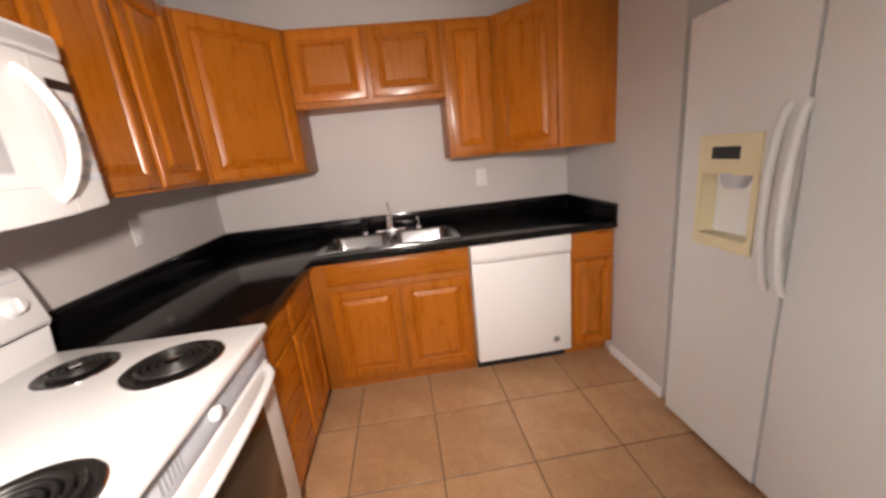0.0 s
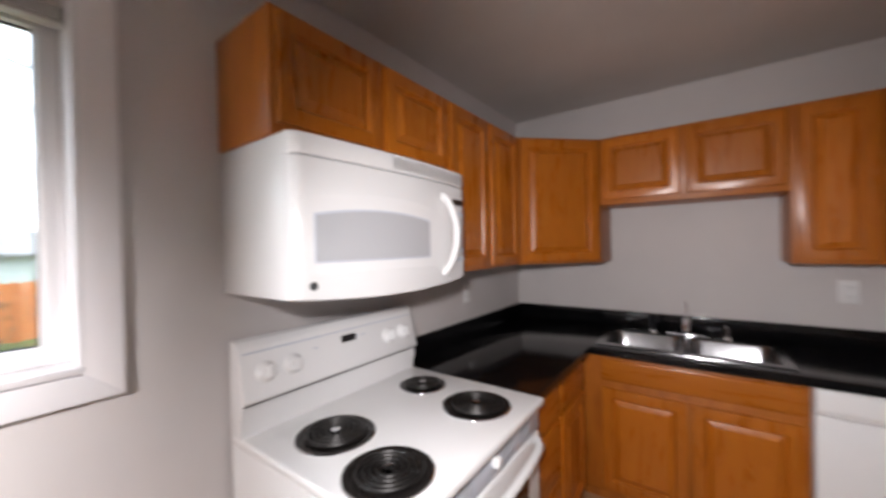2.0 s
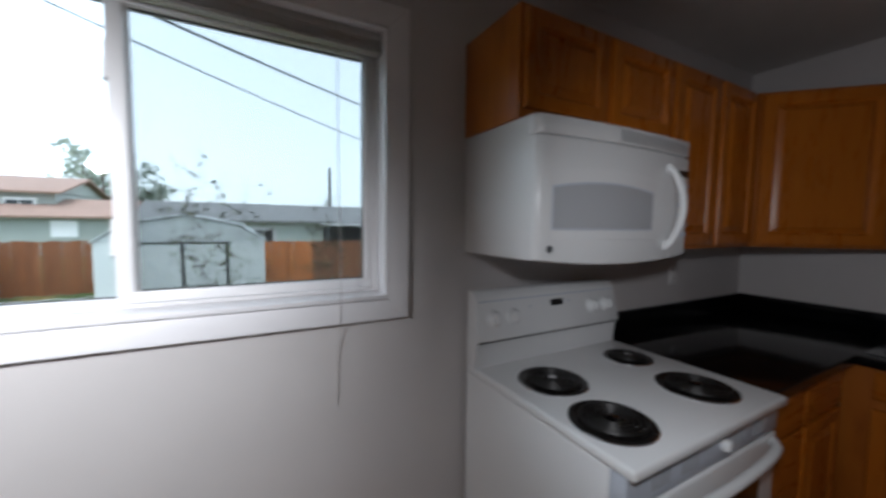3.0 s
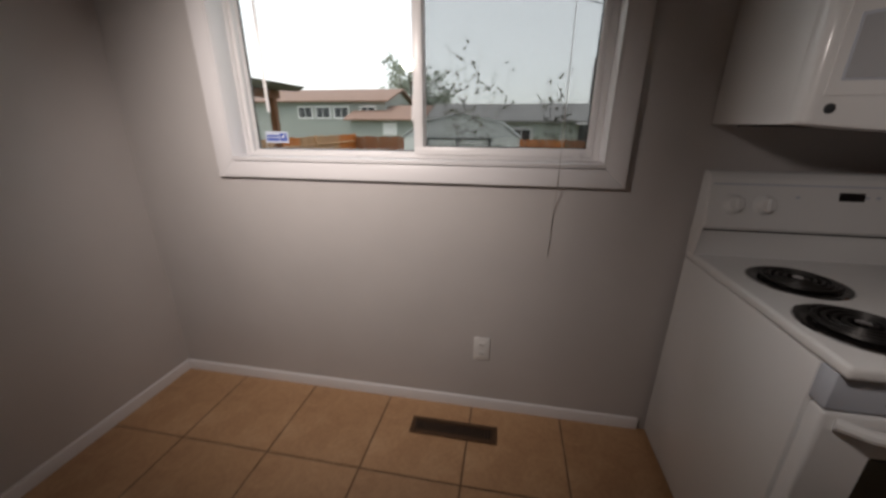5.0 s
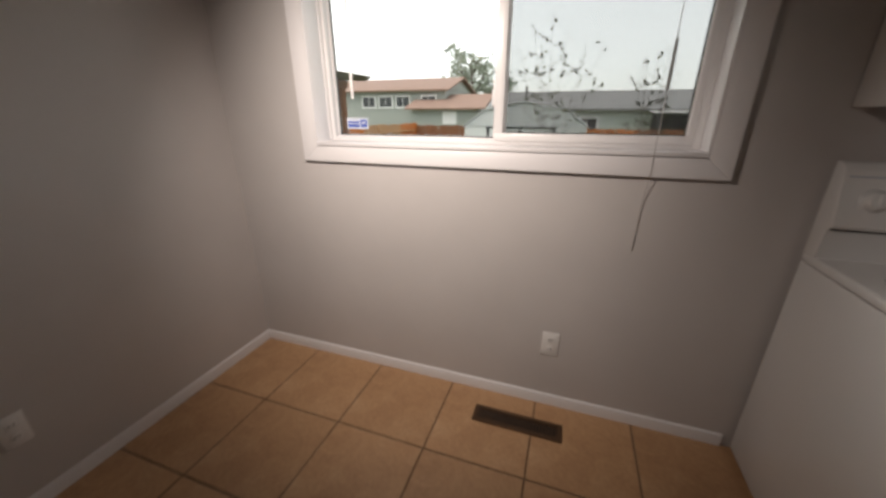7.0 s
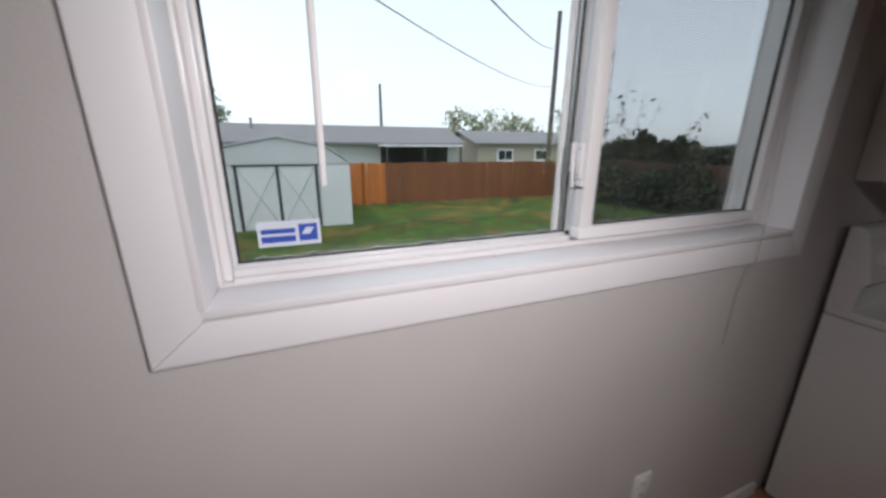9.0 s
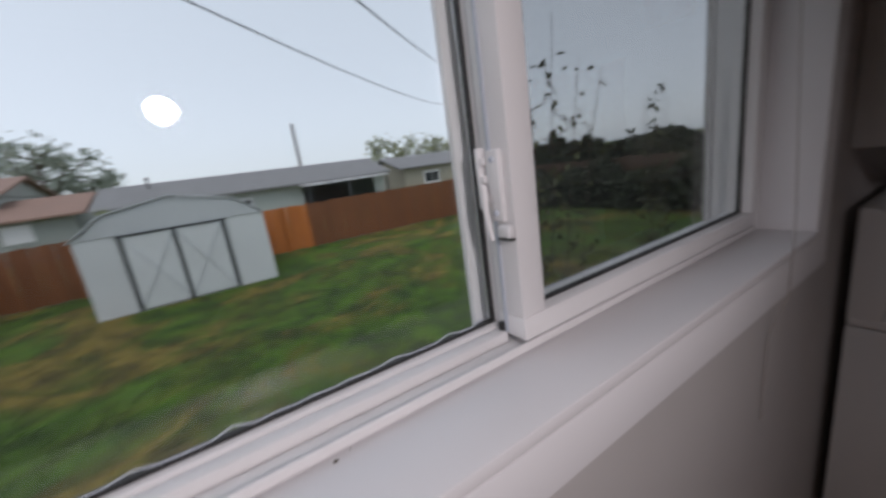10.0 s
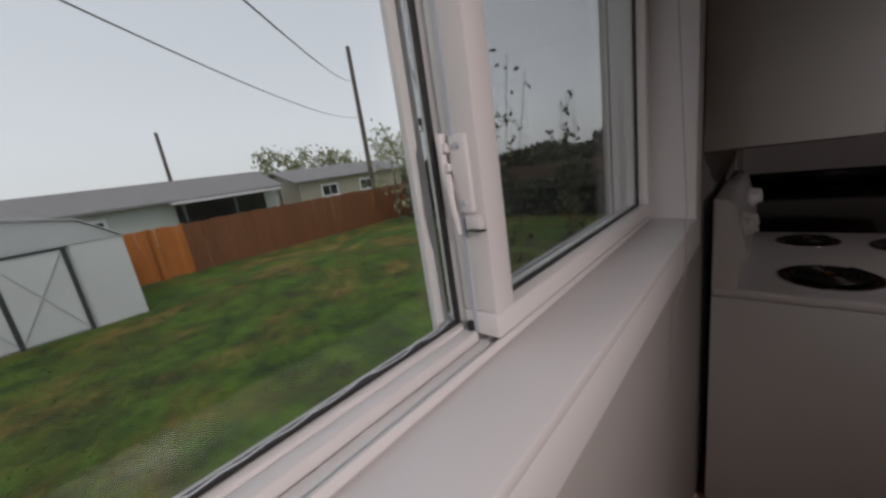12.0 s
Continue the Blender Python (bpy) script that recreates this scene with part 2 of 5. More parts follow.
def box(x0, x1, y0, y1, z0, z1, bev=0.0, seg=2):
    return bx(bmesh.new(), x0, x1, y0, y1, z0, z1, bev, seg)


def tube(bm, pts, r, seg=10, r1=None, caps=True):
    pts = [Vector(p) for p in pts]
    rings = []
    a = None
    for i, p in enumerate(pts):
        d = (pts[min(i + 1, len(pts) - 1)] - pts[max(i - 1, 0)]).normalized()
        if a is None:
            a = d.cross(Vector((0, 0, 1)))
            if a.length < 0.3:
                a = d.cross(Vector((0, 1, 0)))
        a = (a - a.dot(d) * d).normalized()
        b = d.cross(a)
        rr = r if r1 is None else r + (r1 - r) * i / (len(pts) - 1)
        rings.append([bm.verts.new(p + rr * (math.cos(2 * math.pi * k / seg) * a + math.sin(2 * math.pi * k / seg) * b)) for k in range(seg)])
    for q, w in zip(rings, rings[1:]):
        for k in range(seg):
            bm.faces.new((q[k], q[(k + 1) % seg], w[(k + 1) % seg], w[k]))
    if caps:
        bm.faces.new(rings[0][::-1])
        bm.faces.new(rings[-1])
    return bm


def lathe(bm, profile, centre, axis="z", seg=32):
    """profile: (radius, height) pairs round an axis through centre."""
    c = Vector(centre)
    turn = {"z": Matrix.Identity(3), "x": Matrix(((0, 0, 1), (0, 1, 0), (-1, 0, 0))), "y": Matrix(((1, 0, 0), (0, 0, 1), (0, -1, 0)))}[axis]
    rings = []
    for r, h in profile:
        rings.append([bm.verts.new(c + turn @ Vector((r * math.cos(2 * math.pi * k / seg), r * math.sin(2 * math.pi * k / seg), h))) for k in range(seg)])
    for q, w in zip(rings, rings[1:]):
        for k in range(seg):
            bm.faces.new((q[k], q[(k + 1) % seg], w[(k + 1) % seg], w[k]))
    if profile[0][0] > 1e-4:
        bm.faces.new(rings[0][::-1])
    if profile[-1][0] > 1e-4:
        bm.faces.new(rings[-1])
    return bm


def prism(bm, pts, axis, a, b, bev=0.0):
    """A polygon in the plane across axis, drawn out from a to b."""
    def put(p, h):
        return {"x": (h, p[0], p[1]), "y": (p[0], h, p[1]), "z": (p[0], p[1], h)}[axis]
    lo = [bm.verts.new(put(p, a)) for p in pts]
    hi = [bm.verts.new(put(p, b)) for p in pts]
    k = len(pts)
    fs = [bm.faces.new(lo[::-1]), bm.faces.new(hi)]
    for i in range(k):
        fs.append(bm.faces.new((lo[i], lo[(i + 1) % k], hi[(i + 1) % k], hi[i])))
    if bev:
        bmesh.ops.bevel(bm, geom=list({e for f in fs for e in f.edges}), offset=bev, segments=2, profile=0.5, affect="EDGES")
    return bm


def rings(bm, w, h, steps, close=True, first_cap=True):
    """Rectangular loft: steps are (inset, depth). Lies in x (width) and z (height), depth goes to -y."""
    loops = []
    for ins, dep in steps:
        loops.append([bm.verts.new(p) for p in ((ins, -dep, ins), (w - ins, -dep, ins), (w - ins, -dep, h - ins), (ins, -dep, h - ins))])
    for q, s in zip(loops, loops[1:]):
        for k in range(4):
            bm.faces.new((q[k], q[(k + 1) % 4], s[(k + 1) % 4], s[k]))
    if first_cap:
        bm.faces.new(loops[0][::-1])
    if close:
        bm.faces.new(loops[-1])
    return bm


def mesh_of(bm, name, mat, smooth=True):
    bmesh.ops.recalc_face_normals(bm, faces=bm.faces)
    me = bpy.data.meshes.new(name)
    bm.to_mesh(me)
    bm.free()
    me.materials.append(mat)
    if smooth:
        me.shade_smooth()
        me.set_sharp_from_angle(angle=radians(35))
    return me


def thing(name, base, label, category, group="", kind=""):
    e = new(name)
    e.location = base
    e.empty_display_size = 0.1
    return tagged(e, label, category, group, kind)


def part(name, bm, mat, parent, label="", m=None):
    if m is not None:
        bm.transform(m)
    ob = new(name, mesh_of(bm, name, mat))
    ob.parent = parent
    chain, up = Matrix.Identity(4), parent
    while up is not None:
        chain = Matrix.Translation(up.location) @ chain if up.type == "EMPTY" else chain
        up = up.parent
    ob.matrix_parent_inverse = chain.inverted() if parent.type == "EMPTY" else Matrix.Identity(4)
    return tagged(ob, label) if label else ob


def sub(name, bm, mat, parent, label=""):
    ob = new(name, mesh_of(bm, name, mat))
    ob.parent = parent
    return tagged(ob, label) if label else ob


def solid(name, bm, mat, label, category, group="", kind=""):
    return tagged(new(name, mesh_of(bm, name, mat)), label, category, group, kind)


# ---------------------------------------------------------------- room shell
W, S, CZ = 2.42, -4.52, 2.44          # width, south end, ceiling height
FZ = 0.05                             # finished floor level
WY0, WY1, WZ0, WZ1 = -3.99, -2.487, 1.210, 2.086   # window opening

bm = box(-0.18, 0, S - 0.12, WY0, -0.1, CZ)
bx(bm, -0.18, 0, WY1, 0.12, -0.1, CZ)
bx(bm, -0.18, 0, WY0, WY1, -0.1, WZ0)
bx(bm, -0.18, 0, WY0, WY1, WZ1, CZ)
solid("wall_west", bm, WALL, "greige painted wall with a sliding window", "wall", kind="structure")
solid("wall_north", box(0, W, 0, 0.12, -0.1, CZ), WALL, "greige painted wall behind the sink", "wall", kind="structure")
solid("wall_south", box(0, 3.3, S - 0.12, S, -0.1, CZ), WALL, "plain greige painted wall", "wall", kind="structure")
bm = box(W, W + 0.12, -1.06, 0.12, -0.1, CZ)
bx(bm, W + 0.12, 3.3, -1.06, -0.94, -0.1, CZ)
solid("wall_east", bm, WALL, "greige painted wall ending at the fridge recess", "wall", kind="structure")
solid("wall_recess", box(3.18, 3.3, S, -1.06, -0.1, CZ), WALL, "plain greige painted wall behind the fridge", "wall", kind="structure")
bm = box(W, 3.18, -2.22, -2.10, -0.1, CZ)
bx(bm, W, W + 0.12, S, -2.22, -0.1, CZ)
solid("wall_east_south", bm, WALL, "greige painted wall beside the fridge recess", "wall", kind="structure")
solid("ceiling", box(-0.18, 3.3, S - 0.12, 0.12, CZ, CZ + 0.1), CEIL, "plain off-white painted ceiling", "ceiling", kind="structure")

# floor: grout bed below, tiles laid at the end of the file
solid("floor", box(0, 3.18, S, 0, -0.1, FZ - 0.003), GROUT, "brown grout bed of the tiled kitchen floor", "floor", kind="structure")

# baseboards
def baseboard(name, pts_from, pts_to, label="white painted baseboard"):
    x0, y0 = pts_from
    x1, y1 = pts_to
    bm = bmesh.new()
    prof = [(0, FZ), (0.012, FZ), (0.012, FZ + 0.042), (0.008, FZ + 0.052), (0, FZ + 0.055)]
    if abs(x0 - x1) < 1e-6:
        s = 1 if x0 < 1 else -1
        prism(bm, [(x0 + s * p, q) for p, q in prof], "y", min(y0, y1), max(y0, y1))
    else:
        s = 1 if y0 < -2 else -1
        prism(bm, [(y0 + s * p, q) for p, q in prof], "x", min(x0, x1), max(x0, x1))
    return solid(name, bm, TRIM, label, "baseboard", kind="structure")


baseboard("baseboard", (0.0, S + 0.013), (0.0, -2.19))
baseboard("baseboard", (0.0, S), (W, S))
baseboard("baseboard", (W, -1.06), (W, -0.60))

# ---------------------------------------------------------------- window
win = thing("window_1", (-0.06, (WY0 + WY1) / 2, WZ0), "white vinyl sliding window with white painted casing", "window", kind="structure")
CW = 0.076
# casing with mitred corners
def casing(name, p, q, inner_p, inner_q):
    bm = bmesh.new()
    lo = [bm.verts.new((0.0, y, z)) for y, z in (p, q, inner_q, inner_p)]
    hi = [bm.verts.new((0.026, y, z)) for y, z in (p, q, inner_q, inner_p)]
    bm.faces.new(lo)
    bm.faces.new(hi[::-1])
    for i in range(4):
        bm.faces.new((lo[i], lo[(i + 1) % 4], hi[(i + 1) % 4], hi[i]))
    bmesh.ops.bevel(bm, geom=[e for e in bm.edges if all(v.co.x > 0.01 for v in e.verts)], offset=0.003, segments=2, profile=0.5, affect="EDGES")
    return part(name, bm, TRIM, win)


oy0, oy1, oz0, oz1 = WY0 - CW, WY1 + CW, WZ0 - CW - 0.006, WZ1 + CW
casing("casing", (oy0, oz0), (oy1, oz0), (WY0, WZ0 - 0.0155), (WY1, WZ0 - 0.0155))
casing("casing", (oy0, oz1), (oy1, oz1), (WY0, WZ1), (WY1, WZ1))
casing("casing", (oy0, oz0), (oy0, oz1), (WY0, WZ0 - 0.0155), (WY0, WZ1))
casing("casing", (oy1, oz0), (oy1, oz1), (WY1, WZ0 - 0.0155), (WY1, WZ1))
# jamb liners
part("window_sill", box(-0.07, 0.0285, WY0, WY1, WZ0 - 0.012, WZ0 + 0.004, 0.002), TRIM, win)
part("jamb", box(-0.07, 0.0265, WY0 - 0.004, WY0 + 0.008, WZ0 + 0.004, WZ1, 0.002), TRIM, win)
part("jamb", box(-0.07, 0.0265, WY1 - 0.008, WY1 + 0.004, WZ0 + 0.004, WZ1, 0.002), TRIM, win)
part("jamb", box(-0.07, 0.0265, WY0, WY1, WZ1 - 0.010, WZ1 + 0.004, 0.002), TRIM, win)
UX = Matrix.Translation((-0.020, 0, 0))      # the window unit sits this much deeper in the wall


def unit(name, bm, mat, parent, label=""):
    return part(name, bm, mat, parent, label, UX)


def unit_piece(name, bm, mat, parent, label=""):
    bm.transform(UX)
    return sub(name, bm, mat, parent, label)


# vinyl main frame, x from -0.13 to -0.05
fy0, fy1, fz0, fz1 = WY0 + 0.002, WY1 - 0.002, WZ0 + 0.002, WZ1 - 0.004
FR = 0.030
unit("window_frame", box(-0.13, -0.048, fy0, fy1, fz0, fz0 + 0.004, 0.001), VINYL, win)
unit("window_frame", box(-0.13, -0.048, fy0, fy1, fz1 - FR, fz1, 0.002), VINYL, win)
unit("window_frame", box(-0.13, -0.048, fy0, fy0 + 0.012, fz0 + 0.004, fz1 - FR, 0.003), VINYL, win)
unit("window_frame", box(-0.092, -0.064, fy0 + 0.012, fy0 + 0.026, fz0 + 0.004, fz1 - FR, 0.003), VINYL, win)
unit("window_frame", box(-0.13, -0.048, fy1 - FR, fy1, fz0 + 0.004, fz1 - FR, 0.003), VINYL, win)
MY = -3.211                        # meeting stile
# track lips on the bottom frame
unit("track_rail", box(-0.050, -0.046, fy0 + FR, fy1 - FR, fz0 + 0.004, fz0 + 0.014, 0.001), VINYL, win)
unit("track_rail", box(-0.071, -0.052, fy0 + FR, MY, fz0 + 0.004, fz0 + 0.010, 0.001), VINYL, win)
unit("glazing_bead", box(-0.0935, -0.074, fy0 + 0.026, MY - 0.001, fz0 + 0.004, fz0 + 0.021, 0.003), VINYL, win)


def bars(y0, y1, z0, z1, x0, x1, rb, rt, s0, s1, mat=VINYL):
    for a, b, c, d in ((y0, y1, z0, z0 + rb), (y0, y1, z1 - rt, z1), (y0, y0 + s0, z0 + rb, z1 - rt), (y1 - s1, y1, z0 + rb, z1 - rt)):
        unit("sash_bar", box(x0, x1, a, b, c, d, 0.003), mat, win)
    # dark glazing seal round the pane
    g = 0.004
    ya, yb, za, zb = y0 + s0, y1 - s1, z0 + rb, z1 - rt
    xm = (x0 + x1) / 2
    for a, b, c, d in ((ya, yb, za, za + g), (ya, yb, zb - g, zb), (ya, ya + g, za + g, zb - g), (yb - g, yb, za + g, zb - g)):
        unit("glazing_seal", box(xm - 0.0035, xm + 0.0035, a, b, c, d), SEAL, win)
    pane = unit("pane", box(xm - 0.002, xm + 0.002, ya + 0.001, yb - 0.001, za + 0.001, zb - 0.001), GLASS, win)
    pane.visible_shadow = False
    return pane


# fixed pane (outer track) and sliding sash (inner track)
bars(fy0 + 0.012, -3.186, fz0 + 0.004, fz1 - FR, -0.120, -0.094, 0.020, 0.022, 0.020, 0.022)
bars(MY, fy1 - FR, fz0 + 0.016, fz1 - FR, -0.092, -0.045, 0.030, 0.040, 0.038, 0.022)
bm = prism(bmesh.new(), [(-0.047, MY + 0.0375), (-0.0665, MY + 0.0375), (-0.0665, MY + 0.047)], "z", fz0 + 0.046, fz1 - FR - 0.04)
unit("glazing_bead", bm, VINYL, win)
unit("stile_groove", box(-0.079, -0.074, MY - 0.0015, MY + 0.002, fz0 + 0.02, fz1 - FR, 0.0), GREYP, win)
unit("stile_pad", box(-0.086, -0.080, MY - 0.006, MY + 0.001, fz0 + 0.016, fz0 + 0.032, 0.0), SEAL, win)
# latches on the meeting stile
for lz in (1.415, 1.875):
    latch = unit("latch", box(-0.078, -0.056, MY - 0.007, MY, lz - 0.040, lz + 0.040, 0.002), VINYL, win, "white window latch")
    unit_piece("hook", box(-0.090, -0.083, MY - 0.012, MY - 0.001, lz - 0.026, lz + 0.044, 0.002), VINYL, latch)
    for dz in (-0.016, 0.004, 0.024):
        unit_piece("tooth", box(-0.0835, -0.0775, MY - 0.011, MY - 0.003, lz + dz, lz + dz + 0.009, 0.001), VINYL, latch)
    bm = bmesh.new()
    tube(bm, [(-0.080, MY - 0.011, lz + 0.002), (-0.077, MY - 0.013, lz - 0.030), (-0.074, MY - 0.011, lz - 0.062)], 0.0042, 8, 0.003)
    unit_piece("lever", bm, VINYL, latch)
    unit_piece("catch", box(-0.066, -0.046, MY - 0.009, MY - 0.0005, lz - 0.058, lz - 0.043, 0.002), VINYL, latch)
    unit_piece("catch_lip", box(-0.0665, -0.0455, MY - 0.0085, MY - 0.0005, lz - 0.0605, lz - 0.0590), SEAL, latch)
    for dz in (-0.030, 0.030):
        unit_piece("screw", lathe(bmesh.new(), [(0.004, 0.0), (0.003, -0.002), (0, -0.0025)], (-0.066, MY - 0.007, lz + dz), "y", 10), GREYP, latch, "small grey screw")
# smeared sealant along the foot of the fixed pane
rs = random.Random(8)
bm = bmesh.new()
tube(bm, [(-0.1045, -3.93 + 0.018 * k, fz0 + 0.029 + (rs.random() ** 3) * 0.006) for k in range(40)], 0.0007, 5)
unit("sealant_line", bm, STICK, win, "smeared whitish sealant line")
# insect screen outside the sliding half
unit("screen_frame", box(-0.146, -0.136, MY - 0.006, MY + 0.016, fz0, fz1, 0.001), VINYL, win)
unit("screen_frame", box(-0.146, -0.136, fy1 - 0.022, fy1, fz0, fz1, 0.001), VINYL, win)
unit("screen_frame", box(-0.146, -0.136, MY + 0.016, fy1 - 0.022, fz0, fz0 + 0.02, 0.001), VINYL, win)
unit("insect_screen", box(-0.142, -0.1405, MY + 0.016, fy1 - 0.022, fz0 + 0.02, fz1), SCREEN, win, "dark fine insect screen").visible_shadow = False

# sticker on the fixed pane
st = thing("window_sticker", (-0.122, -3.86, 1.263), "white and blue security sticker on the window glass", "sticker")
part("backing", box(-0.1235, -0.1225, -3.918, -3.806, 1.263, 1.312, 0.0), STICK, st, "translucent pale blue backing")
part("emblem", box(-0.1223, -0.1218, -3.846, -3.812, 1.271, 1.304), BLUE, st, "dark blue emblem")
part("emblem_mark", prism(bmesh.new(), [(-3.842, 1.284), (-3.832, 1.297), (-3.817, 1.297), (-3.826, 1.284)], "x", -0.1217, -0.1213), STICK, st)
for a, b in ((1.288, 1.297), (1.271, 1.283)):
    part("text_bar", box(-0.1223, -0.1218, -3.912, -3.852, a, b), BLUE, st)

# raised blind under the head of the window
bl = thing("window_blind", (-0.025, (WY0 + WY1) / 2, WZ1), "raised grey mini blind stacked at the window head", "blind")
part("headrail", box(-0.046, -0.006, WY0 + 0.012, WY1 - 0.012, WZ1 - 0.036, WZ1 - 0.011, 0.003), BLINDS, bl)
for k in range(5):
    z = WZ1 - 0.038 - k * 0.0042
    part("slat", box(-0.043, -0.010, WY0 + 0.014, WY1 - 0.014, z - 0.0030, z), BLINDS, bl)
part("bottom_rail", box(-0.045, -0.008, WY0 + 0.012, WY1 - 0.012, WZ1 - 0.073, WZ1 - 0.060, 0.003), BLINDS, bl)
bm = bmesh.new()
tube(bm, [(-0.004, -2.645, 2.05), (0.010, -2.645, 1.7), (0.0285, -2.645, 1.28), (0.0285, -2.645, 1.128), (0.006, -2.648, 1.04), (0.004, -2.650, 0.91), (0.004, -2.652, 0.852)], 0.0013, 6)
part("pull_cord", bm, CORD, bl)
bm = bmesh.new()
tube(bm, [(-0.012, -3.79, 2.05), (0.004, -3.796, 1.8), (0.0, -3.80, 1.388)], 0.0055, 8)
part("tilt_wand", bm, VINYL, bl, "white tilt wand")

# dirt crumbs on the sill
rng = random.Random(4)
for k in range(14):
    y = rng.uniform(-3.5, -3.22)
    x = rng.choice([rng.uniform(-0.064, -0.050), rng.uniform(-0.090, -0.073), rng.uniform(-0.090, -0.073)])
    z = WZ0 + 0.0045 if x > -0.067 else fz0 + 0.0045
    bm = bmesh.new()
    bmesh.ops.create_icosphere(bm, subdivisions=1, radius=rng.uniform(0.0008, 0.0018))
    for q in bm.verts:
        q.co = Vector((q.co.x * rng.uniform(0.7, 1.4), q.co.y * rng.uniform(0.7, 1.6), q.co.z * 0.5)) + Vector((x, y, z))
    solid("dirt_crumb", bm, BARK, "tiny brown dirt crumb on the window track", "dirt", "dirt crumbs on the sill")


# ---------------------------------------------------------------- cabinets
def door_panel(parent, w, h, m, horizontal=False, t=0.019, fr=0.052, name="door"):
    mat = HONEY_H if horizontal else HONEY
    bm = rings(bmesh.new(), w, h, [(0, 0), (0, t - 0.005), (0.002, t - 0.0015), (0.006, t), (fr - 0.004, t), (fr, t - 0.004), (fr + 0.005, t - 0.0135), (fr + 0.010, t - 0.0145)], close=False)
    d = part(name, bm, mat, parent, m=m)
    bm = rings(bmesh.new(), w, h, [(fr + 0.006, t - 0.0165), (fr + 0.008, t - 0.0138), (fr + 0.010, t - 0.0128), (fr + 0.030, t - 0.002), (fr + 0.033, t + 0.0005)], first_cap=False)
    bm.transform(m)
    ob = new("panel", mesh_of(bm, "panel", mat))
    ob.parent = d
    return d


def drawer_front(parent, w, h, m, name="drawer"):
    t = 0.019
    bm = rings(bmesh.new(), w, h, [(0, 0), (0, t - 0.007), (0.003, t - 0.004), (0.010, t - 0.001), (0.016, t)])
    return part(name, bm, HONEY_H, parent, m=m)


def facing(origin, direction):
    """Matrix that takes the door's local frame (x along, -y outward) to the given origin, facing: 'S', 'E' or an angle."""
    angle = {"S": 0, "E": 90}.get(direction, direction)
    return Matrix.Translation(origin) @ Matrix.Rotation(radians(angle), 4, "Z")


UB, UT, UD = 1.360, 2.114, 0.305
BR = 1.708
# over the microwave
RY0, RY1 = -2.176, -1.397
c = thing("wall_cabinet", (0.15, (RY0 + RY1) / 2, 1.78), "honey maple wall cabinet above the microwave, two raised-panel doors", "cabinet", "kitchen wall cabinets")
part("body", box(0.001, UD, RY0, RY1 - 0.001, 1.777, UT, 0.001), CARCASE, c)
hw = (RY1 - RY0) / 2
for k in range(2):
    door_panel(c, hw - 0.03, UT - 1.777 - 0.045, facing((UD + 0.001, RY0 + 0.015 + k * hw, 1.807), "E"), fr=0.048)
# tall pair beside it
c = thing("wall_cabinet", (0.15, -1.0, UB), "tall honey maple wall cabinet with two raised-panel doors", "cabinet", "kitchen wall cabinets")
part("body", box(0.001, UD, RY1 + 0.001, -0.687, UB, UT, 0.001), CARCASE, c)
tw = (-0.687 - RY1) / 2
for k in range(2):
    door_panel(c, tw - 0.026, UT - UB - 0.03, facing((UD + 0.001, RY1 + 0.013 + k * tw, UB + 0.015), "E"))


def corner_cabinet(sign, x_wall, side, label):
    c = thing("corner_wall_cabinet", (x_wall + sign * 0.2, -0.2, UB), label, "cabinet", "kitchen wall cabinets")
    pts = [(x_wall + sign * 0.001, -0.001), (x_wall + sign * side, -0.001), (x_wall + sign * side, -UD), (x_wall + sign * UD, -side), (x_wall + sign * 0.001, -side)]
    part("body", prism(bmesh.new(), pts, "z", UB, UT, 0.001), CARCASE, c)
    a, b = Vector((x_wall + sign * UD, -side)), Vector((x_wall + sign * side, -UD))
    if sign < 0:
        a, b = b, a
    d = (b - a)
    ang = math.degrees(math.atan2(d.y, d.x))
    u = d.normalized()
    out = Vector((u.y, -u.x))
    o = a + u * 0.022 + out * 0.001
    door_panel(c, d.length - 0.044, UT - UB - 0.03, facing((o.x, o.y, UB + 0.015), ang))
    return c


corner_cabinet(1, 0.0, 0.682, "honey maple diagonal corner wall cabinet beside the sink bridge")
corner_cabinet(-1, W, 0.595, "honey maple diagonal corner wall cabinet at the end wall")
# bridge over the sink
BX0, BX1, BX2 = 0.683, 1.534, 1.824
c = thing("wall_cabinet", (1.1, -0.15, BR), "short honey maple bridge cabinet above the sink", "cabinet", "kitchen wall cabinets")
part("body", box(BX0 + 0.001, BX1 - 0.001, -UD, -0.001, BR, UT, 0.001), CARCASE, c)
bw = (BX1 - BX0) / 2
for k in range(2):
    door_panel(c, bw - 0.03, UT - BR - 0.045, facing((BX0 + 0.015 + k * bw, -UD - 0.001, BR + 0.03), "S"), fr=0.05)
# narrow one
c = thing("wall_cabinet", (1.7, -0.15, UB), "narrow honey maple wall cabinet with one raised-panel door", "cabinet", "kitchen wall cabinets")
part("body", box(BX1 + 0.001, BX2 - 0.001, -UD, -0.001, UB, UT, 0.001), CARCASE, c)
door_panel(c, BX2 - BX1 - 0.034, UT - UB - 0.03, facing((BX1 + 0.022, -UD - 0.001, UB + 0.015), "S"))

# base cabinets
BD, TOE, BT = 0.60, 0.138, 0.880
BL = 0.645                         # depth of the run beside the range
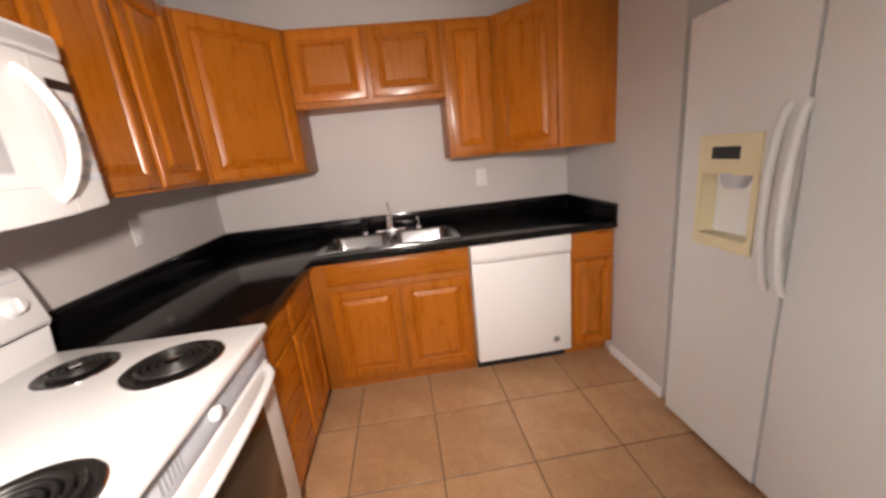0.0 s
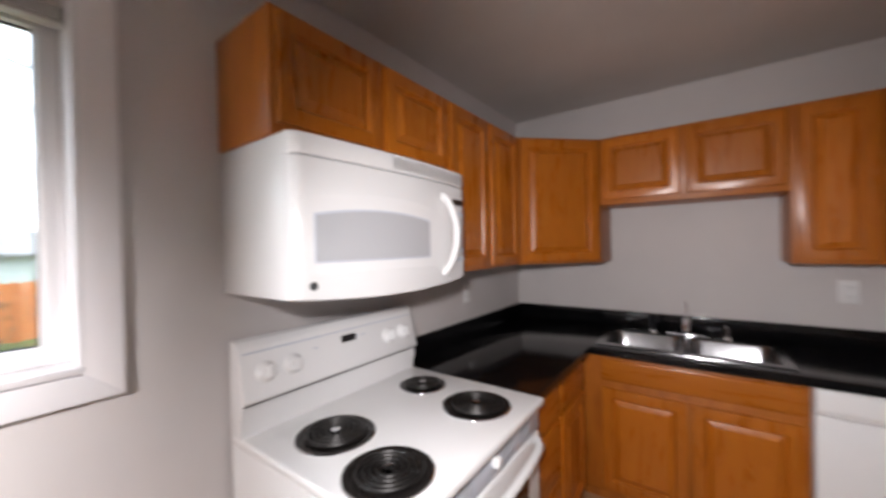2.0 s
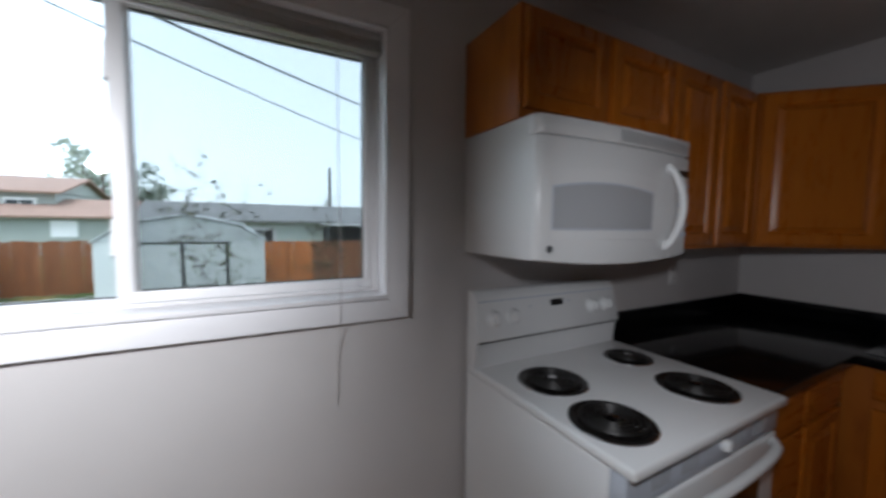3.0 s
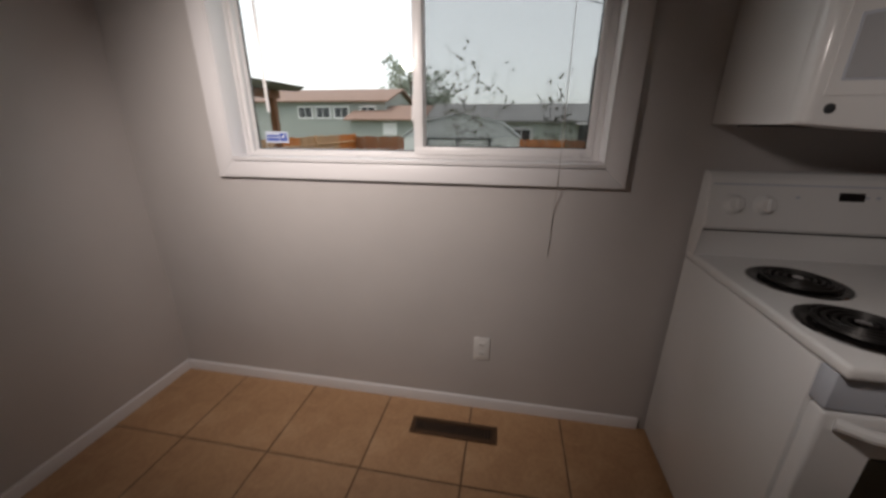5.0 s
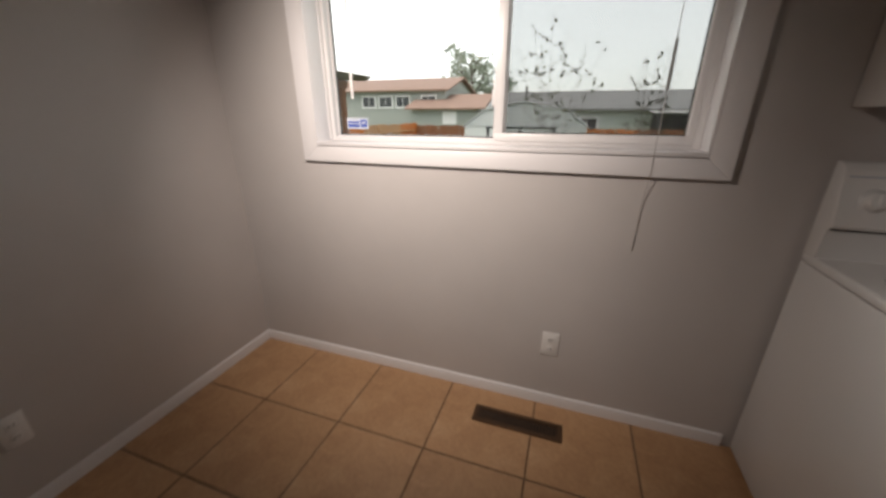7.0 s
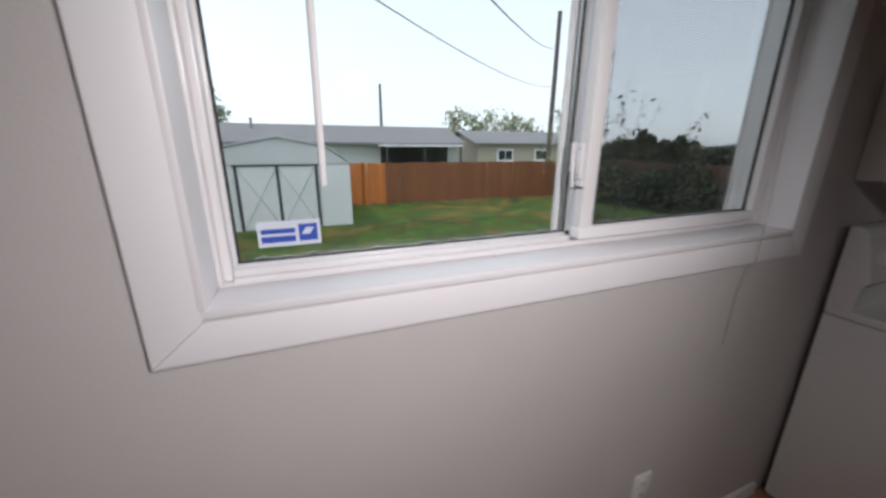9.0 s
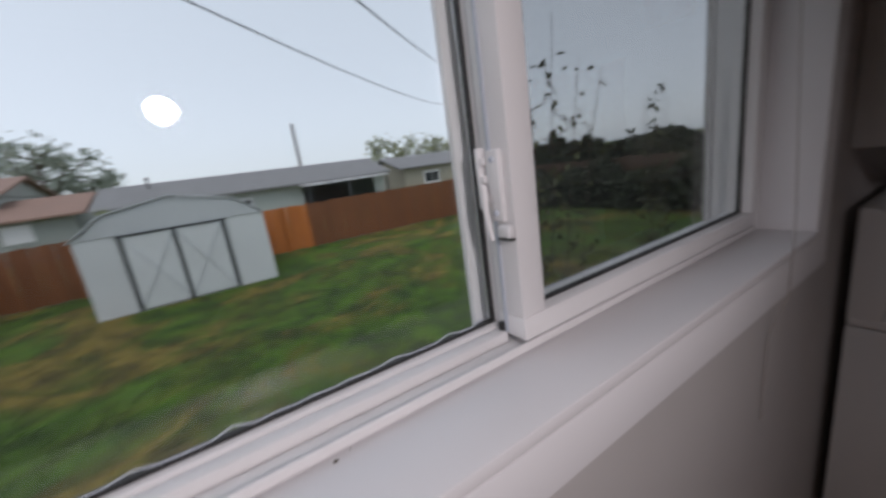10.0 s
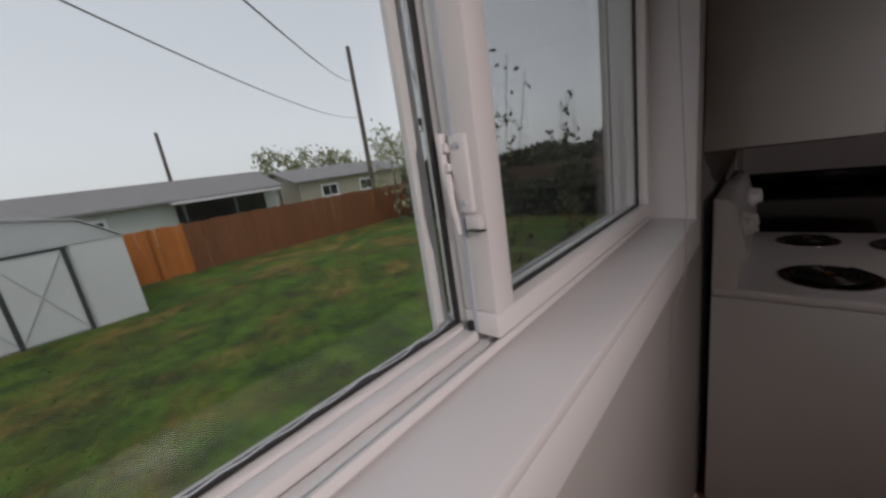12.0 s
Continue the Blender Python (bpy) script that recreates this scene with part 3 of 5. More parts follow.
# left run, drawers next to the range and a blind corner door
c = thing("base_cabinet", (0.3, -1.2, FZ), "honey maple base cabinet with a stack of three drawers", "cabinet", "kitchen base cabinets")
D0, D1, D2 = RY1 + 0.004, -1.035, -0.625
bm = box(0.001, BL, D0, D1 - 0.001, TOE, BT, 0.001)
part("body", bm, CARCASE, c)
part("toe_kick", box(0.001, BL - 0.07, D0, D1 - 0.001, FZ, TOE - 0.001), CARCASE, c)
for z0, z1 in ((0.70, 0.855), (0.42, 0.685), (0.155, 0.405)):
    drawer_front(c, D1 - D0 - 0.03, z1 - z0, facing((BL + 0.001, D0 + 0.015, z0), "E"))
c = thing("base_cabinet", (0.3, -0.8, FZ), "honey maple base cabinet with a drawer above a raised-panel door", "cabinet", "kitchen base cabinets")
bm = box(0.001, BL, D1 + 0.001, D2, TOE, BT, 0.001)
part("body", bm, CARCASE, c)
part("toe_kick", box(0.001, BL - 0.07, D1 + 0.001, D2, FZ, TOE - 0.001), CARCASE, c)
drawer_front(c, D2 - D1 - 0.05, 0.155, facing((BL + 0.001, D1 + 0.012, 0.70), "E"))
door_panel(c, D2 - D1 - 0.05, 0.53, facing((BL + 0.001, D1 + 0.012, 0.155), "E"))
# sink base
X0, X1, X2 = 0.690, 1.545, 2.140
c = thing("base_cabinet", (1.1, -0.3, FZ), "honey maple sink base cabinet with two raised-panel doors", "cabinet", "kitchen base cabinets")
part("face_frame", box(BL + 0.003, X1 - 0.003, -BD, -BD + 0.02, TOE, BT, 0.001), CARCASE, c)
part("side_panel", box(BL + 0.003, BL + 0.021, -BD + 0.0205, -0.001, TOE, BT), CARCASE, c)
part("side_panel", box(X1 - 0.022, X1 - 0.003, -BD + 0.0205, -0.001, TOE, BT), CARCASE, c)
part("bottom_panel", box(BL + 0.0215, X1 - 0.0225, -BD + 0.0205, -0.001, TOE, TOE + 0.018), CARCASE, c)
part("toe_kick", box(BL - 0.05, X1 - 0.003, -BD + 0.07, -BD + 0.085, FZ, TOE - 0.001), CARCASE, c)
drawer_front(c, X1 - X0 - 0.07, 0.118, facing((X0 + 0.052, -BD - 0.001, 0.745), "S"), "false_front")
dw_ = (X1 - X0 - 0.076) / 2
for k in range(2):
    door_panel(c, dw_ - 0.006, 0.540, facing((X0 + 0.052 + k * (dw_ + 0.008), -BD - 0.001, 0.165), "S"))
# end cabinet
c = thing("base_cabinet", (2.28, -0.3, FZ), "narrow honey maple base cabinet with a drawer above a door", "cabinet", "kitchen base cabinets")
bm = box(X2 + 0.003, W - 0.001, -BD, -0.001, TOE, BT, 0.001)
part("body", bm, CARCASE, c)
part("toe_kick", box(X2 + 0.003, W - 0.001, -BD + 0.07, -0.001, FZ, TOE - 0.001), CARCASE, c)
drawer_front(c, W - X2 - 0.04, 0.14, facing((X2 + 0.02, -BD - 0.001, 0.72), "S"))
door_panel(c, W - X2 - 0.04, 0.545, facing((X2 + 0.02, -BD - 0.001, 0.155), "S"), fr=0.045)

# worktop, L-shaped with a cut-out for the sink, and its upstands
SX0, SX1, SY0, SY1 = 0.702, 1.512, -0.565, -0.085
ct = thing("worktop", (1.2, -0.3, BT), "glossy black laminate worktop with upstands", "worktop")
CT0, CT1, CD, CL = 0.881, 0.918, 0.636, 0.690
bm = bmesh.new()
gx = [0.001, CL, SX0 + 0.01, SX1 - 0.01, W - 0.001]
gy = [RY1 + 0.003, -CD, SY0 + 0.01, SY1 - 0.01, -0.001]
grid = {(i, j, k): bm.verts.new((gx[i], gy[j], z)) for i in range(5) for j in range(5) for k, z in enumerate((CT0, CT1))}
cells = {(i, j) for i in range(4) for j in range(4) if (i == 0 or j > 0) and (i, j) != (2, 2)}
for i, j in cells:
    for k in (0, 1):
        bm.faces.new([grid[a, b, k] for a, b in ((i, j), (i + 1, j), (i + 1, j + 1), (i, j + 1))])
    for di, dj, a, b in ((-1, 0, (i, j), (i, j + 1)), (1, 0, (i + 1, j), (i + 1, j + 1)), (0, -1, (i, j), (i + 1, j)), (0, 1, (i, j + 1), (i + 1, j + 1))):
        if (i + di, j + dj) not in cells:
            bm.faces.new((grid[(*a, 0)], grid[(*b, 0)], grid[(*b, 1)], grid[(*a, 1)]))
bmesh.ops.delete(bm, geom=[q for q in bm.verts if not q.link_faces], context="VERTS")
bmesh.ops.recalc_face_normals(bm, faces=bm.faces)
bmesh.ops.bevel(bm, geom=[e for e in bm.edges if e.is_manifold and e.calc_face_angle() > 1 and all(q.co.z > CT0 + 0.01 for q in e.verts)], offset=0.006, segments=3, profile=0.5, affect="EDGES")
part("slab", bm, COUNTER, ct)
part("upstand", box(0.001, 0.021, RY1 + 0.003, -0.022, CT1, 1.020, 0.002), COUNTER, ct)
part("upstand", box(0.001, W - 0.022, -0.021, -0.001, CT1, 1.020, 0.002), COUNTER, ct)
part("upstand", box(W - 0.021, W - 0.001, -CD + 0.004, -0.001, CT1, 1.020, 0.002), COUNTER, ct)

# double bowl sink
sk = thing("kitchen_sink", (1.14, -0.32, CT1), "double bowl stainless steel sink set in the worktop", "sink")
def bowl(x0, x1, y0, y1, depth):
    bm = bmesh.new()
    loops = []
    def rr(x0, x1, y0, y1, r, z):
        out = []
        for cx, cy, a0 in ((x1 - r, y1 - r, 0), (x0 + r, y1 - r, 90), (x0 + r, y0 + r, 180), (x1 - r, y0 + r, 270)):
            for k in range(6):
                a = radians(a0 + 18 * k)
                out.append(bm.verts.new((cx + r * math.cos(a), cy + r * math.sin(a), z)))
        return out
    z = CT1 + 0.006
    for ins, dz, r in ((-0.008, 0, 0.06), (0, -0.002, 0.055), (0.006, -0.012, 0.052), (0.012, -depth + 0.03, 0.05), (0.022, -depth + 0.008, 0.045), (0.045, -depth, 0.03)):
        loops.append(rr(x0 + ins, x1 - ins, y0 + ins, y1 - ins, r, z + dz))
    for q, s in zip(loops, loops[1:]):
        for k in range(24):
            bm.faces.new((q[k], s[k], s[(k + 1) % 24], q[(k + 1) % 24]))
    bm.faces.new(loops[-1])
    return bm


mid = (SX0 + SX1) / 2
bx0, bx1, by0, by1 = SX0 + 0.035, SX1 - 0.035, SY0 + 0.035, SY1 - 0.085
bm = bmesh.new()
zt0, zt1 = CT1 + 0.0005, CT1 + 0.007
bx(bm, SX0, SX1, SY0, by0 + 0.004, zt0, zt1)
bx(bm, SX0, SX1, by1 - 0.004, SY1, zt0, zt1)
bx(bm, SX0, bx0 + 0.004, by0 + 0.004, by1 - 0.004, zt0, zt1)
bx(bm, bx1 - 0.004, SX1, by0 + 0.004, by1 - 0.004, zt0, zt1)
bx(bm, mid - 0.018, mid + 0.018, by0 + 0.004, by1 - 0.004, zt0, zt1)
part("rim", bm, STEEL, sk)
part("bowl", bowl(bx0, mid - 0.014, by0, by1, 0.17), STEEL, sk)
part("bowl", bowl(mid + 0.014, bx1, by0, by1, 0.17), STEEL, sk)
for cx in ((bx0 + mid) / 2, (bx1 + mid) / 2):
    part("drain", lathe(bmesh.new(), [(0.0, 0.001), (0.02, 0.001), (0.03, 0.003), (0.042, 0.004), (0.045, 0.0)], (cx, (by0 + by1) / 2, CT1 + 0.006 - 0.17 + 0.001)), CHROME, sk)

fz = CT1 + 0.007
fc = thing("kitchen_faucet", (mid, SY1 - 0.04, fz), "chrome single-lever kitchen faucet on the sink rim", "faucet")
FY = SY1 - 0.042
part("base_plate", box(mid - 0.10, mid + 0.10, FY - 0.025, FY + 0.025, fz, fz + 0.012, 0.005), CHROME, fc)
part("body", lathe(bmesh.new(), [(0.027, 0), (0.025, 0.03), (0.024, 0.07), (0.020, 0.085), (0.0, 0.09)], (mid, FY, fz + 0.012)), CHROME, fc)
bm = bmesh.new()
tube(bm, [(mid, FY, fz + 0.065), (mid, FY - 0.06, fz + 0.095), (mid, FY - 0.14, fz + 0.105), (mid, FY - 0.19, fz + 0.09), (mid, FY - 0.20, fz + 0.065)], 0.013, 12, 0.011)
part("spout", bm, CHROME, fc)
bm = bmesh.new()
tube(bm, [(mid, FY, fz + 0.10), (mid - 0.003, FY + 0.012, fz + 0.15), (mid - 0.006, FY + 0.022, fz + 0.195)], 0.009, 10, 0.007)
part("lever", bm, CHROME, fc)
sp = thing("side_sprayer", (mid - 0.17, FY, fz), "black side sprayer resting beside the faucet", "sprayer")
part("collar", lathe(bmesh.new(), [(0.024, 0), (0.022, 0.014), (0.014, 0.018)], (mid - 0.17, FY, fz)), CHROME, sp)
bm = lathe(bmesh.new(), [(0.012, 0), (0.015, 0.04), (0.022, 0.065), (0.024, 0.085), (0.012, 0.098), (0, 0.1)], (mid - 0.17, FY, fz + 0.016))
bm2 = tube(bm, [(mid - 0.17, FY, fz + 0.09), (mid - 0.14, FY - 0.02, fz + 0.085)], 0.016, 10)
part("spray_head", bm2, BLACK, sp)
ag = thing("soap_dispenser", (mid + 0.19, FY, fz), "slim chrome soap dispenser on the sink rim", "soap dispenser")
part("collar", lathe(bmesh.new(), [(0.02, 0), (0.018, 0.012), (0.009, 0.016), (0.008, 0.07), (0, 0.071)], (mid + 0.19, FY, fz)), CHROME, ag)
bm = bmesh.new()
tube(bm, [(mid + 0.19, FY, fz + 0.068), (mid + 0.185, FY - 0.03, fz + 0.075), (mid + 0.18, FY - 0.055, fz + 0.068)], 0.007, 8)
part("nozzle", bm, CHROME, ag)

# dishwasher
DX0, DX1 = X1 + 0.004, X2 - 0.004
dwz = thing("dishwasher", ((DX0 + DX1) / 2, -0.3, FZ), "white built-in dishwasher with a plain front", "dishwasher")
part("tub", box(DX0, DX1, -0.585, -0.02, 0.140, 0.878), WHITE, dwz)
part("door", box(DX0 + 0.001, DX1 - 0.001, -0.632, -0.587, 0.143, 0.768, 0.005), WHITE, dwz)
bm = prism(bmesh.new(), [(-0.587, 0.774), (-0.587, 0.879), (-0.636, 0.879), (-0.644, 0.868), (-0.644, 0.798), (-0.634, 0.774)], "x", DX0 + 0.001, DX1 - 0.001, 0.003)
part("control_panel", bm, WHITE, dwz)
part("toe_panel", box(DX0 + 0.004, DX1 - 0.004, -0.540, -0.525, FZ, 0.139), SHADOWGAP, dwz)
part("badge", lathe(bmesh.new(), [(0.019, 0), (0.019, -0.003), (0.014, -0.005), (0.0, -0.005)], (DX1 - 0.095, -0.632, 0.225), "y"), GREYB, dwz, "round grey badge", m=None)

# ---------------------------------------------------------------- range
rg = thing("range", (0.35, (RY0 + RY1) / 2, FZ), "white freestanding electric range with four coil burners", "range")
ry0, ry1 = RY0 + 0.004, RY1 - 0.004
rm = (ry0 + ry1) / 2
part("body", box(0.03, 0.656, ry0 + 0.003, ry1 - 0.003, FZ + 0.03, 0.89, 0.004), WHITE, rg)
for y in (ry0 + 0.06, ry1 - 0.06):
    for x in (0.09, 0.58):
        part("foot", lathe(bmesh.new(), [(0.018, 0), (0.018, 0.03)], (x, y, FZ), seg=12), BLACK, rg)
part("cooktop", box(0.03, 0.722, ry0, ry1, 0.892, 0.922, 0.009, 3), WHITE, rg)
# front control strip with vents
part("front_strip", box(0.657, 0.700, ry0 + 0.004, ry1 - 0.004, 0.806, 0.890, 0.004), GREYP, rg)
for k in range(5):
    y = ry0 + 0.10 + k * 0.125
    if k == 2:
        continue
    for j in range(6):
        part("vent_slot", box(0.6995, 0.7012, y + j * 0.013, y + j * 0.013 + 0.006, 0.828, 0.868), VENTGREY, rg)
bm = box(0.700, 0.724, rm + 0.02, rm + 0.046, 0.842, 0.872, 0.006)
part("door_latch", bm, WHITE, rg)
od = part("oven_door", box(0.659, 0.702, ry0 + 0.006, ry1 - 0.006, 0.225, 0.800, 0.010, 3), WHITE, rg)
bm = box(0.7015, 0.7045, ry0 + 0.115, ry1 - 0.115, 0.34, 0.70, 0.001)
ob = new("oven_window", mesh_of(bm, "oven_window", OVENGLASS))
ob.parent = od
bm = bmesh.new()
hp = []
for k in range(17):
    u = k / 16
    hp.append((0.703 + 0.046 * math.sin(math.pi * u) ** 0.35 if 0 < u < 1 else 0.702, ry0 + 0.03 + u * (ry1 - ry0 - 0.06), 0.776))
tube(bm, hp, 0.0135, 10)
ob = new("handle", mesh_of(bm, "handle", WHITE))
ob.parent = od
part("storage_drawer", box(0.659, 0.698, ry0 + 0.006, ry1 - 0.006, FZ + 0.045, 0.215, 0.008, 3), WHITE, rg)
# backguard
bgp = [(0.03, 0.915), (0.095, 0.915), (0.098, 1.012), (0.118, 1.028), (0.082, 1.183), (0.068, 1.200), (0.05, 1.205), (0.03, 1.205)]
part("backguard", prism(bmesh.new(), bgp, "y", ry0, ry1, 0.004), WHITE, rg)
part("seam_shade_strip", box(0.0975, 0.1045, ry0 + 0.006, ry1 - 0.006, 1.013, 1.017), SHADOWGAP, rg)
tilt = math.atan2(0.033, 0.165)


def on_guard(y, z):
    return Vector((0.118 - (z - 1.0) * 0.2, y, z))


gp = Matrix.Rotation(-tilt, 4, "Y")
bm = box(-0.001, 0.0012, ry0 + 0.012, ry1 - 0.012, -0.050, 0.085, 0.0)
part("control_face", bm, GREYP, rg, m=Matrix.Translation(on_guard(0, 1.085)) @ gp)
part("clock_display", box(0.0, 0.0025, -0.034, 0.034, -0.013, 0.013), BLACK, rg, m=Matrix.Translation(on_guard(rm + 0.015, 1.135)) @ gp)
for dy, dz in ((-0.13, 0.015), (0.0, -0.03), (-0.05, -0.03), (0.055, 0.02), (0.085, 0.02), (0.10, -0.02)):
    part("button", box(0.0, 0.003, -0.006, 0.006, -0.004, 0.004, 0.001), GREYP, rg, m=Matrix.Translation(on_guard(rm + dy, 1.115 + dz)) @ gp)
for y in (ry0 + 0.075, ry0 + 0.165, ry1 - 0.165, ry1 - 0.075):
    k = part("knob", lathe(bmesh.new(), [(0.034, 0.001), (0.033, 0.006), (0.028, 0.010), (0.024, 0.024), (0.021, 0.028), (0.0, 0.028)], (0, 0, 0), "x", 28), WHITE, rg,
             m=Matrix.Translation(on_guard(y, 1.102)) @ gp)
    bm = box(0.026, 0.036, -0.004, 0.004, -0.019, 0.019, 0.002)
    bm.transform(Matrix.Translation(on_guard(y, 1.102)) @ gp)
    ob = new("grip", mesh_of(bm, "grip", WHITE))
    ob.parent = k
part("indicator", lathe(bmesh.new(), [(0.008, 0.0), (0.007, 0.003), (0, 0.004)], (0, 0, 0), "x", 14), PLATE, rg, m=Matrix.Translation(on_guard(ry0 + 0.03, 1.04)) @ gp)


def burner(cx, cy, r):
    z = 0.922
    pan = part("drip_pan", lathe(bmesh.new(), [(r + 0.020, 0.000), (r + 0.020, 0.005), (r + 0.010, 0.0065), (r + 0.002, 0.003), (r - 0.02, 0.0015), (0.03, 0.001), (0.0, 0.001)], (cx, cy, z - 0.0005), seg=40), DRIP, rg, "dark drip pan")
    ring = lathe(bmesh.new(), [(r + 0.024, 0.0), (r + 0.024, 0.003), (r + 0.0205, 0.0045), (r + 0.0205, 0.0)], (cx, cy, z - 0.0005), seg=40)
    ob = new("trim_ring", mesh_of(ring, "trim_ring", CHROME))
    ob.parent = pan
    turns = 4.2 if r > 0.085 else 3.2
    pts = []
    for k in range(int(turns * 26)):
        a = 2 * math.pi * k / 26
        rr = 0.018 + (r - 0.022) * k / (turns * 26)
        pts.append((cx + rr * math.cos(a), cy + rr * math.sin(a), z + 0.011))
    bm = bmesh.new()
    tube(bm, pts, 0.0058, 6)
    part("coil", bm, COIL, rg, "dark iron heating coil")
    bm = bmesh.new()
    for a in (30, 150, 270):
        ca, sa = math.cos(radians(a)), math.sin(radians(a))
        tube(bm, [(cx, cy, z + 0.004), (cx + (r - 0.003) * ca, cy + (r - 0.003) * sa, z + 0.004)], 0.002, 5)
    lathe(bm, [(0.014, 0.0), (0.014, 0.014), (0, 0.015)], (cx, cy, z + 0.002), seg=14)
    part("coil_support", bm, CHROME, rg, "chrome coil support")


burner(0.300, ry0 + 0.178, 0.094)
burner(0.562, ry0 + 0.135, 0.092)
burner(0.275, ry1 - 0.155, 0.070)
burner(0.550, ry1 - 0.195, 0.096)

# ---------------------------------------------------------------- microwave
MZ0, MZ1, MF = 1.348, 1.774, 0.392
mw = thing("microwave", (0.2, rm, MZ0), "white over-the-range microwave with a bowed door", "microwave")
part("body", box(0.002, MF - 0.045, ry0, ry1, MZ0, MZ1, 0.003), WHITE, mw)
part("grease_filter", box(0.06, MF - 0.08, ry0 + 0.05, ry1 - 0.05, MZ0 - 0.006, MZ0 - 0.0005), BLACK, mw)


def bowed(y0, y1, z0, z1, depth, bulge, bot=0.0, n=18, x_back=MF - 0.045):
    """A slab across y whose front bows out, with a bottom edge that sags in the middle."""
    bm = bmesh.new()
    cols = []
    ends = [q for d in (0.002, 0.006, 0.012, 0.019, 0.026) for q in (ry0 + d, ry1 - d)]
    for y in sorted([y0 + (y1 - y0) * k / n for k in range(n + 1)] + [q for q in ends if y0 < q < y1]):
        s = (y - ry0) / (ry1 - ry0)
        f = x_back + depth + bulge * (1 - (2 * s - 1) ** 2)
        corner = 1 - min(1, min(y - ry0, ry1 - y) / 0.026)
        f -= 0.026 * (1 - math.sqrt(max(0.0, 1 - corner * corner)))
        zb = z0 - bot * (1 - (2 * s - 1) ** 2)
        e = 0.010
        prof = [(x_back, zb), (f - e, zb), (f - 0.003, zb + 0.003), (f, zb + e), (f, z1 - e), (f - 0.003, z1 - 0.003), (f - e, z1), (x_back, z1)]
        cols.append([bm.verts.new((p, y, q)) for p, q in prof])
    for a, b in zip(cols, cols[1:]):
        for k in range(8):
            bm.faces.new((a[k], a[(k + 1) % 8], b[(k + 1) % 8], b[k]))
    bm.faces.new(cols[0])
    bm.faces.new(cols[-1][::-1])
    return bm


part("vent_grille", bowed(ry0, ry1, MZ1 - 0.058, MZ1, 0.046, 0.022), WHITE, mw)
for k in range(5):
    z = MZ1 - 0.050 + k * 0.009
    bm = bowed(ry0 + 0.33, ry1 - 0.03, z, z + 0.0035, 0.0468, 0.022)
    part("vent_slot", bm, WHITE, mw)
DY = ry1 - 0.135
md = part("door", bowed(ry0, DY, MZ0 + 0.002, MZ1 - 0.0595, 0.046, 0.022, 0.022), WHITE, mw)


def front(s_y, lift=0.0):
    s = (s_y - ry0) / (ry1 - ry0)
    return MF - 0.045 + 0.046 + 0.022 * (1 - (2 * s - 1) ** 2) + lift


def arched(name, y0, y1, z0, z1, arch, lift, mat, parent):
    """Panel that follows the bowed front with an arched top."""
    bm = bmesh.new()
    n = 20
    lo, hi, lb, hb = [], [], [], []
    for k in range(n + 1):
        u = k / n
        y = y0 + (y1 - y0) * u
        zt = z1 + arch * (1 - (2 * u - 1) ** 2)
        lo.append(bm.verts.new((front(y, lift), y, z0)))
        hi.append(bm.verts.new((front(y, lift), y, zt)))
        lb.append(bm.verts.new((front(y, -0.004), y, z0)))
        hb.append(bm.verts.new((front(y, -0.004), y, zt)))
    for k in range(n):
        bm.faces.new((lo[k], lo[k + 1], hi[k + 1], hi[k]))
        bm.faces.new((hi[k], hi[k + 1], hb[k + 1], hb[k]))
        bm.faces.new((lb[k], lb[k + 1], lo[k + 1], lo[k]))
    bm.faces.new((lo[0], hi[0], hb[0], lb[0]))
    bm.faces.new((lo[-1], lb[-1], hb[-1], hi[-1]))
    ob = new(name, mesh_of(bm, name, mat))
    ob.parent = parent
    return ob


arched("window_surround", ry0 + 0.030, DY - 0.075, MZ0 + 0.062, MZ1 - 0.165, 0.022, 0.003, WHITE, md)
arched("window_rim", ry0 + 0.050, DY - 0.130, MZ0 + 0.092, MZ1 - 0.205, 0.020, 0.0045, GREYP, md)
arched("window", ry0 + 0.055, DY - 0.135, MZ0 + 0.097, MZ1 - 0.211, 0.020, 0.0060, MWGLASS, md)
ob = new("badge", mesh_of(lathe(bmesh.new(), [(0.011, 0), (0.011, 0.003), (0.0, 0.004)], (front(ry0 + 0.048), ry0 + 0.048, MZ0 + 0.035), "x", 20), "badge", DARKTRIM))
ob.parent = md
cp = part("control_panel", bowed(DY + 0.003, ry1, MZ0 + 0.002, MZ1 - 0.061, 0.046, 0.022, 0.022, 6), WHITE, mw)
arched("display", DY + 0.035, ry1 - 0.022, MZ1 - 0.135, MZ1 - 0.112, 0.0, 0.003, BLACK, cp)
for r in range(6):
    for cidx in range(3):
        y = DY + 0.042 + cidx * 0.026
        z = MZ0 + 0.07 + r * 0.036
        ob = new("key", mesh_of(box(front(y) - 0.001, front(y) + 0.002, y, y + 0.018, z, z + 0.016, 0.001), "key", GREYP))
        ob.parent = cp
bm = bmesh.new()
hp = []
for k in range(15):
    u = k / 14
    hp.append((front(DY - 0.02) - 0.004 + 0.046 * math.sin(math.pi * u) ** 0.55, DY - 0.035 + 0.030 * math.sin(math.pi * u), MZ0 + 0.028 + u * (MZ1 - 0.085 - MZ0 - 0.045)))
tube(bm, hp, 0.0125, 10)
ob = new("handle", mesh_of(bm, "handle", WHITE))
ob.parent = md

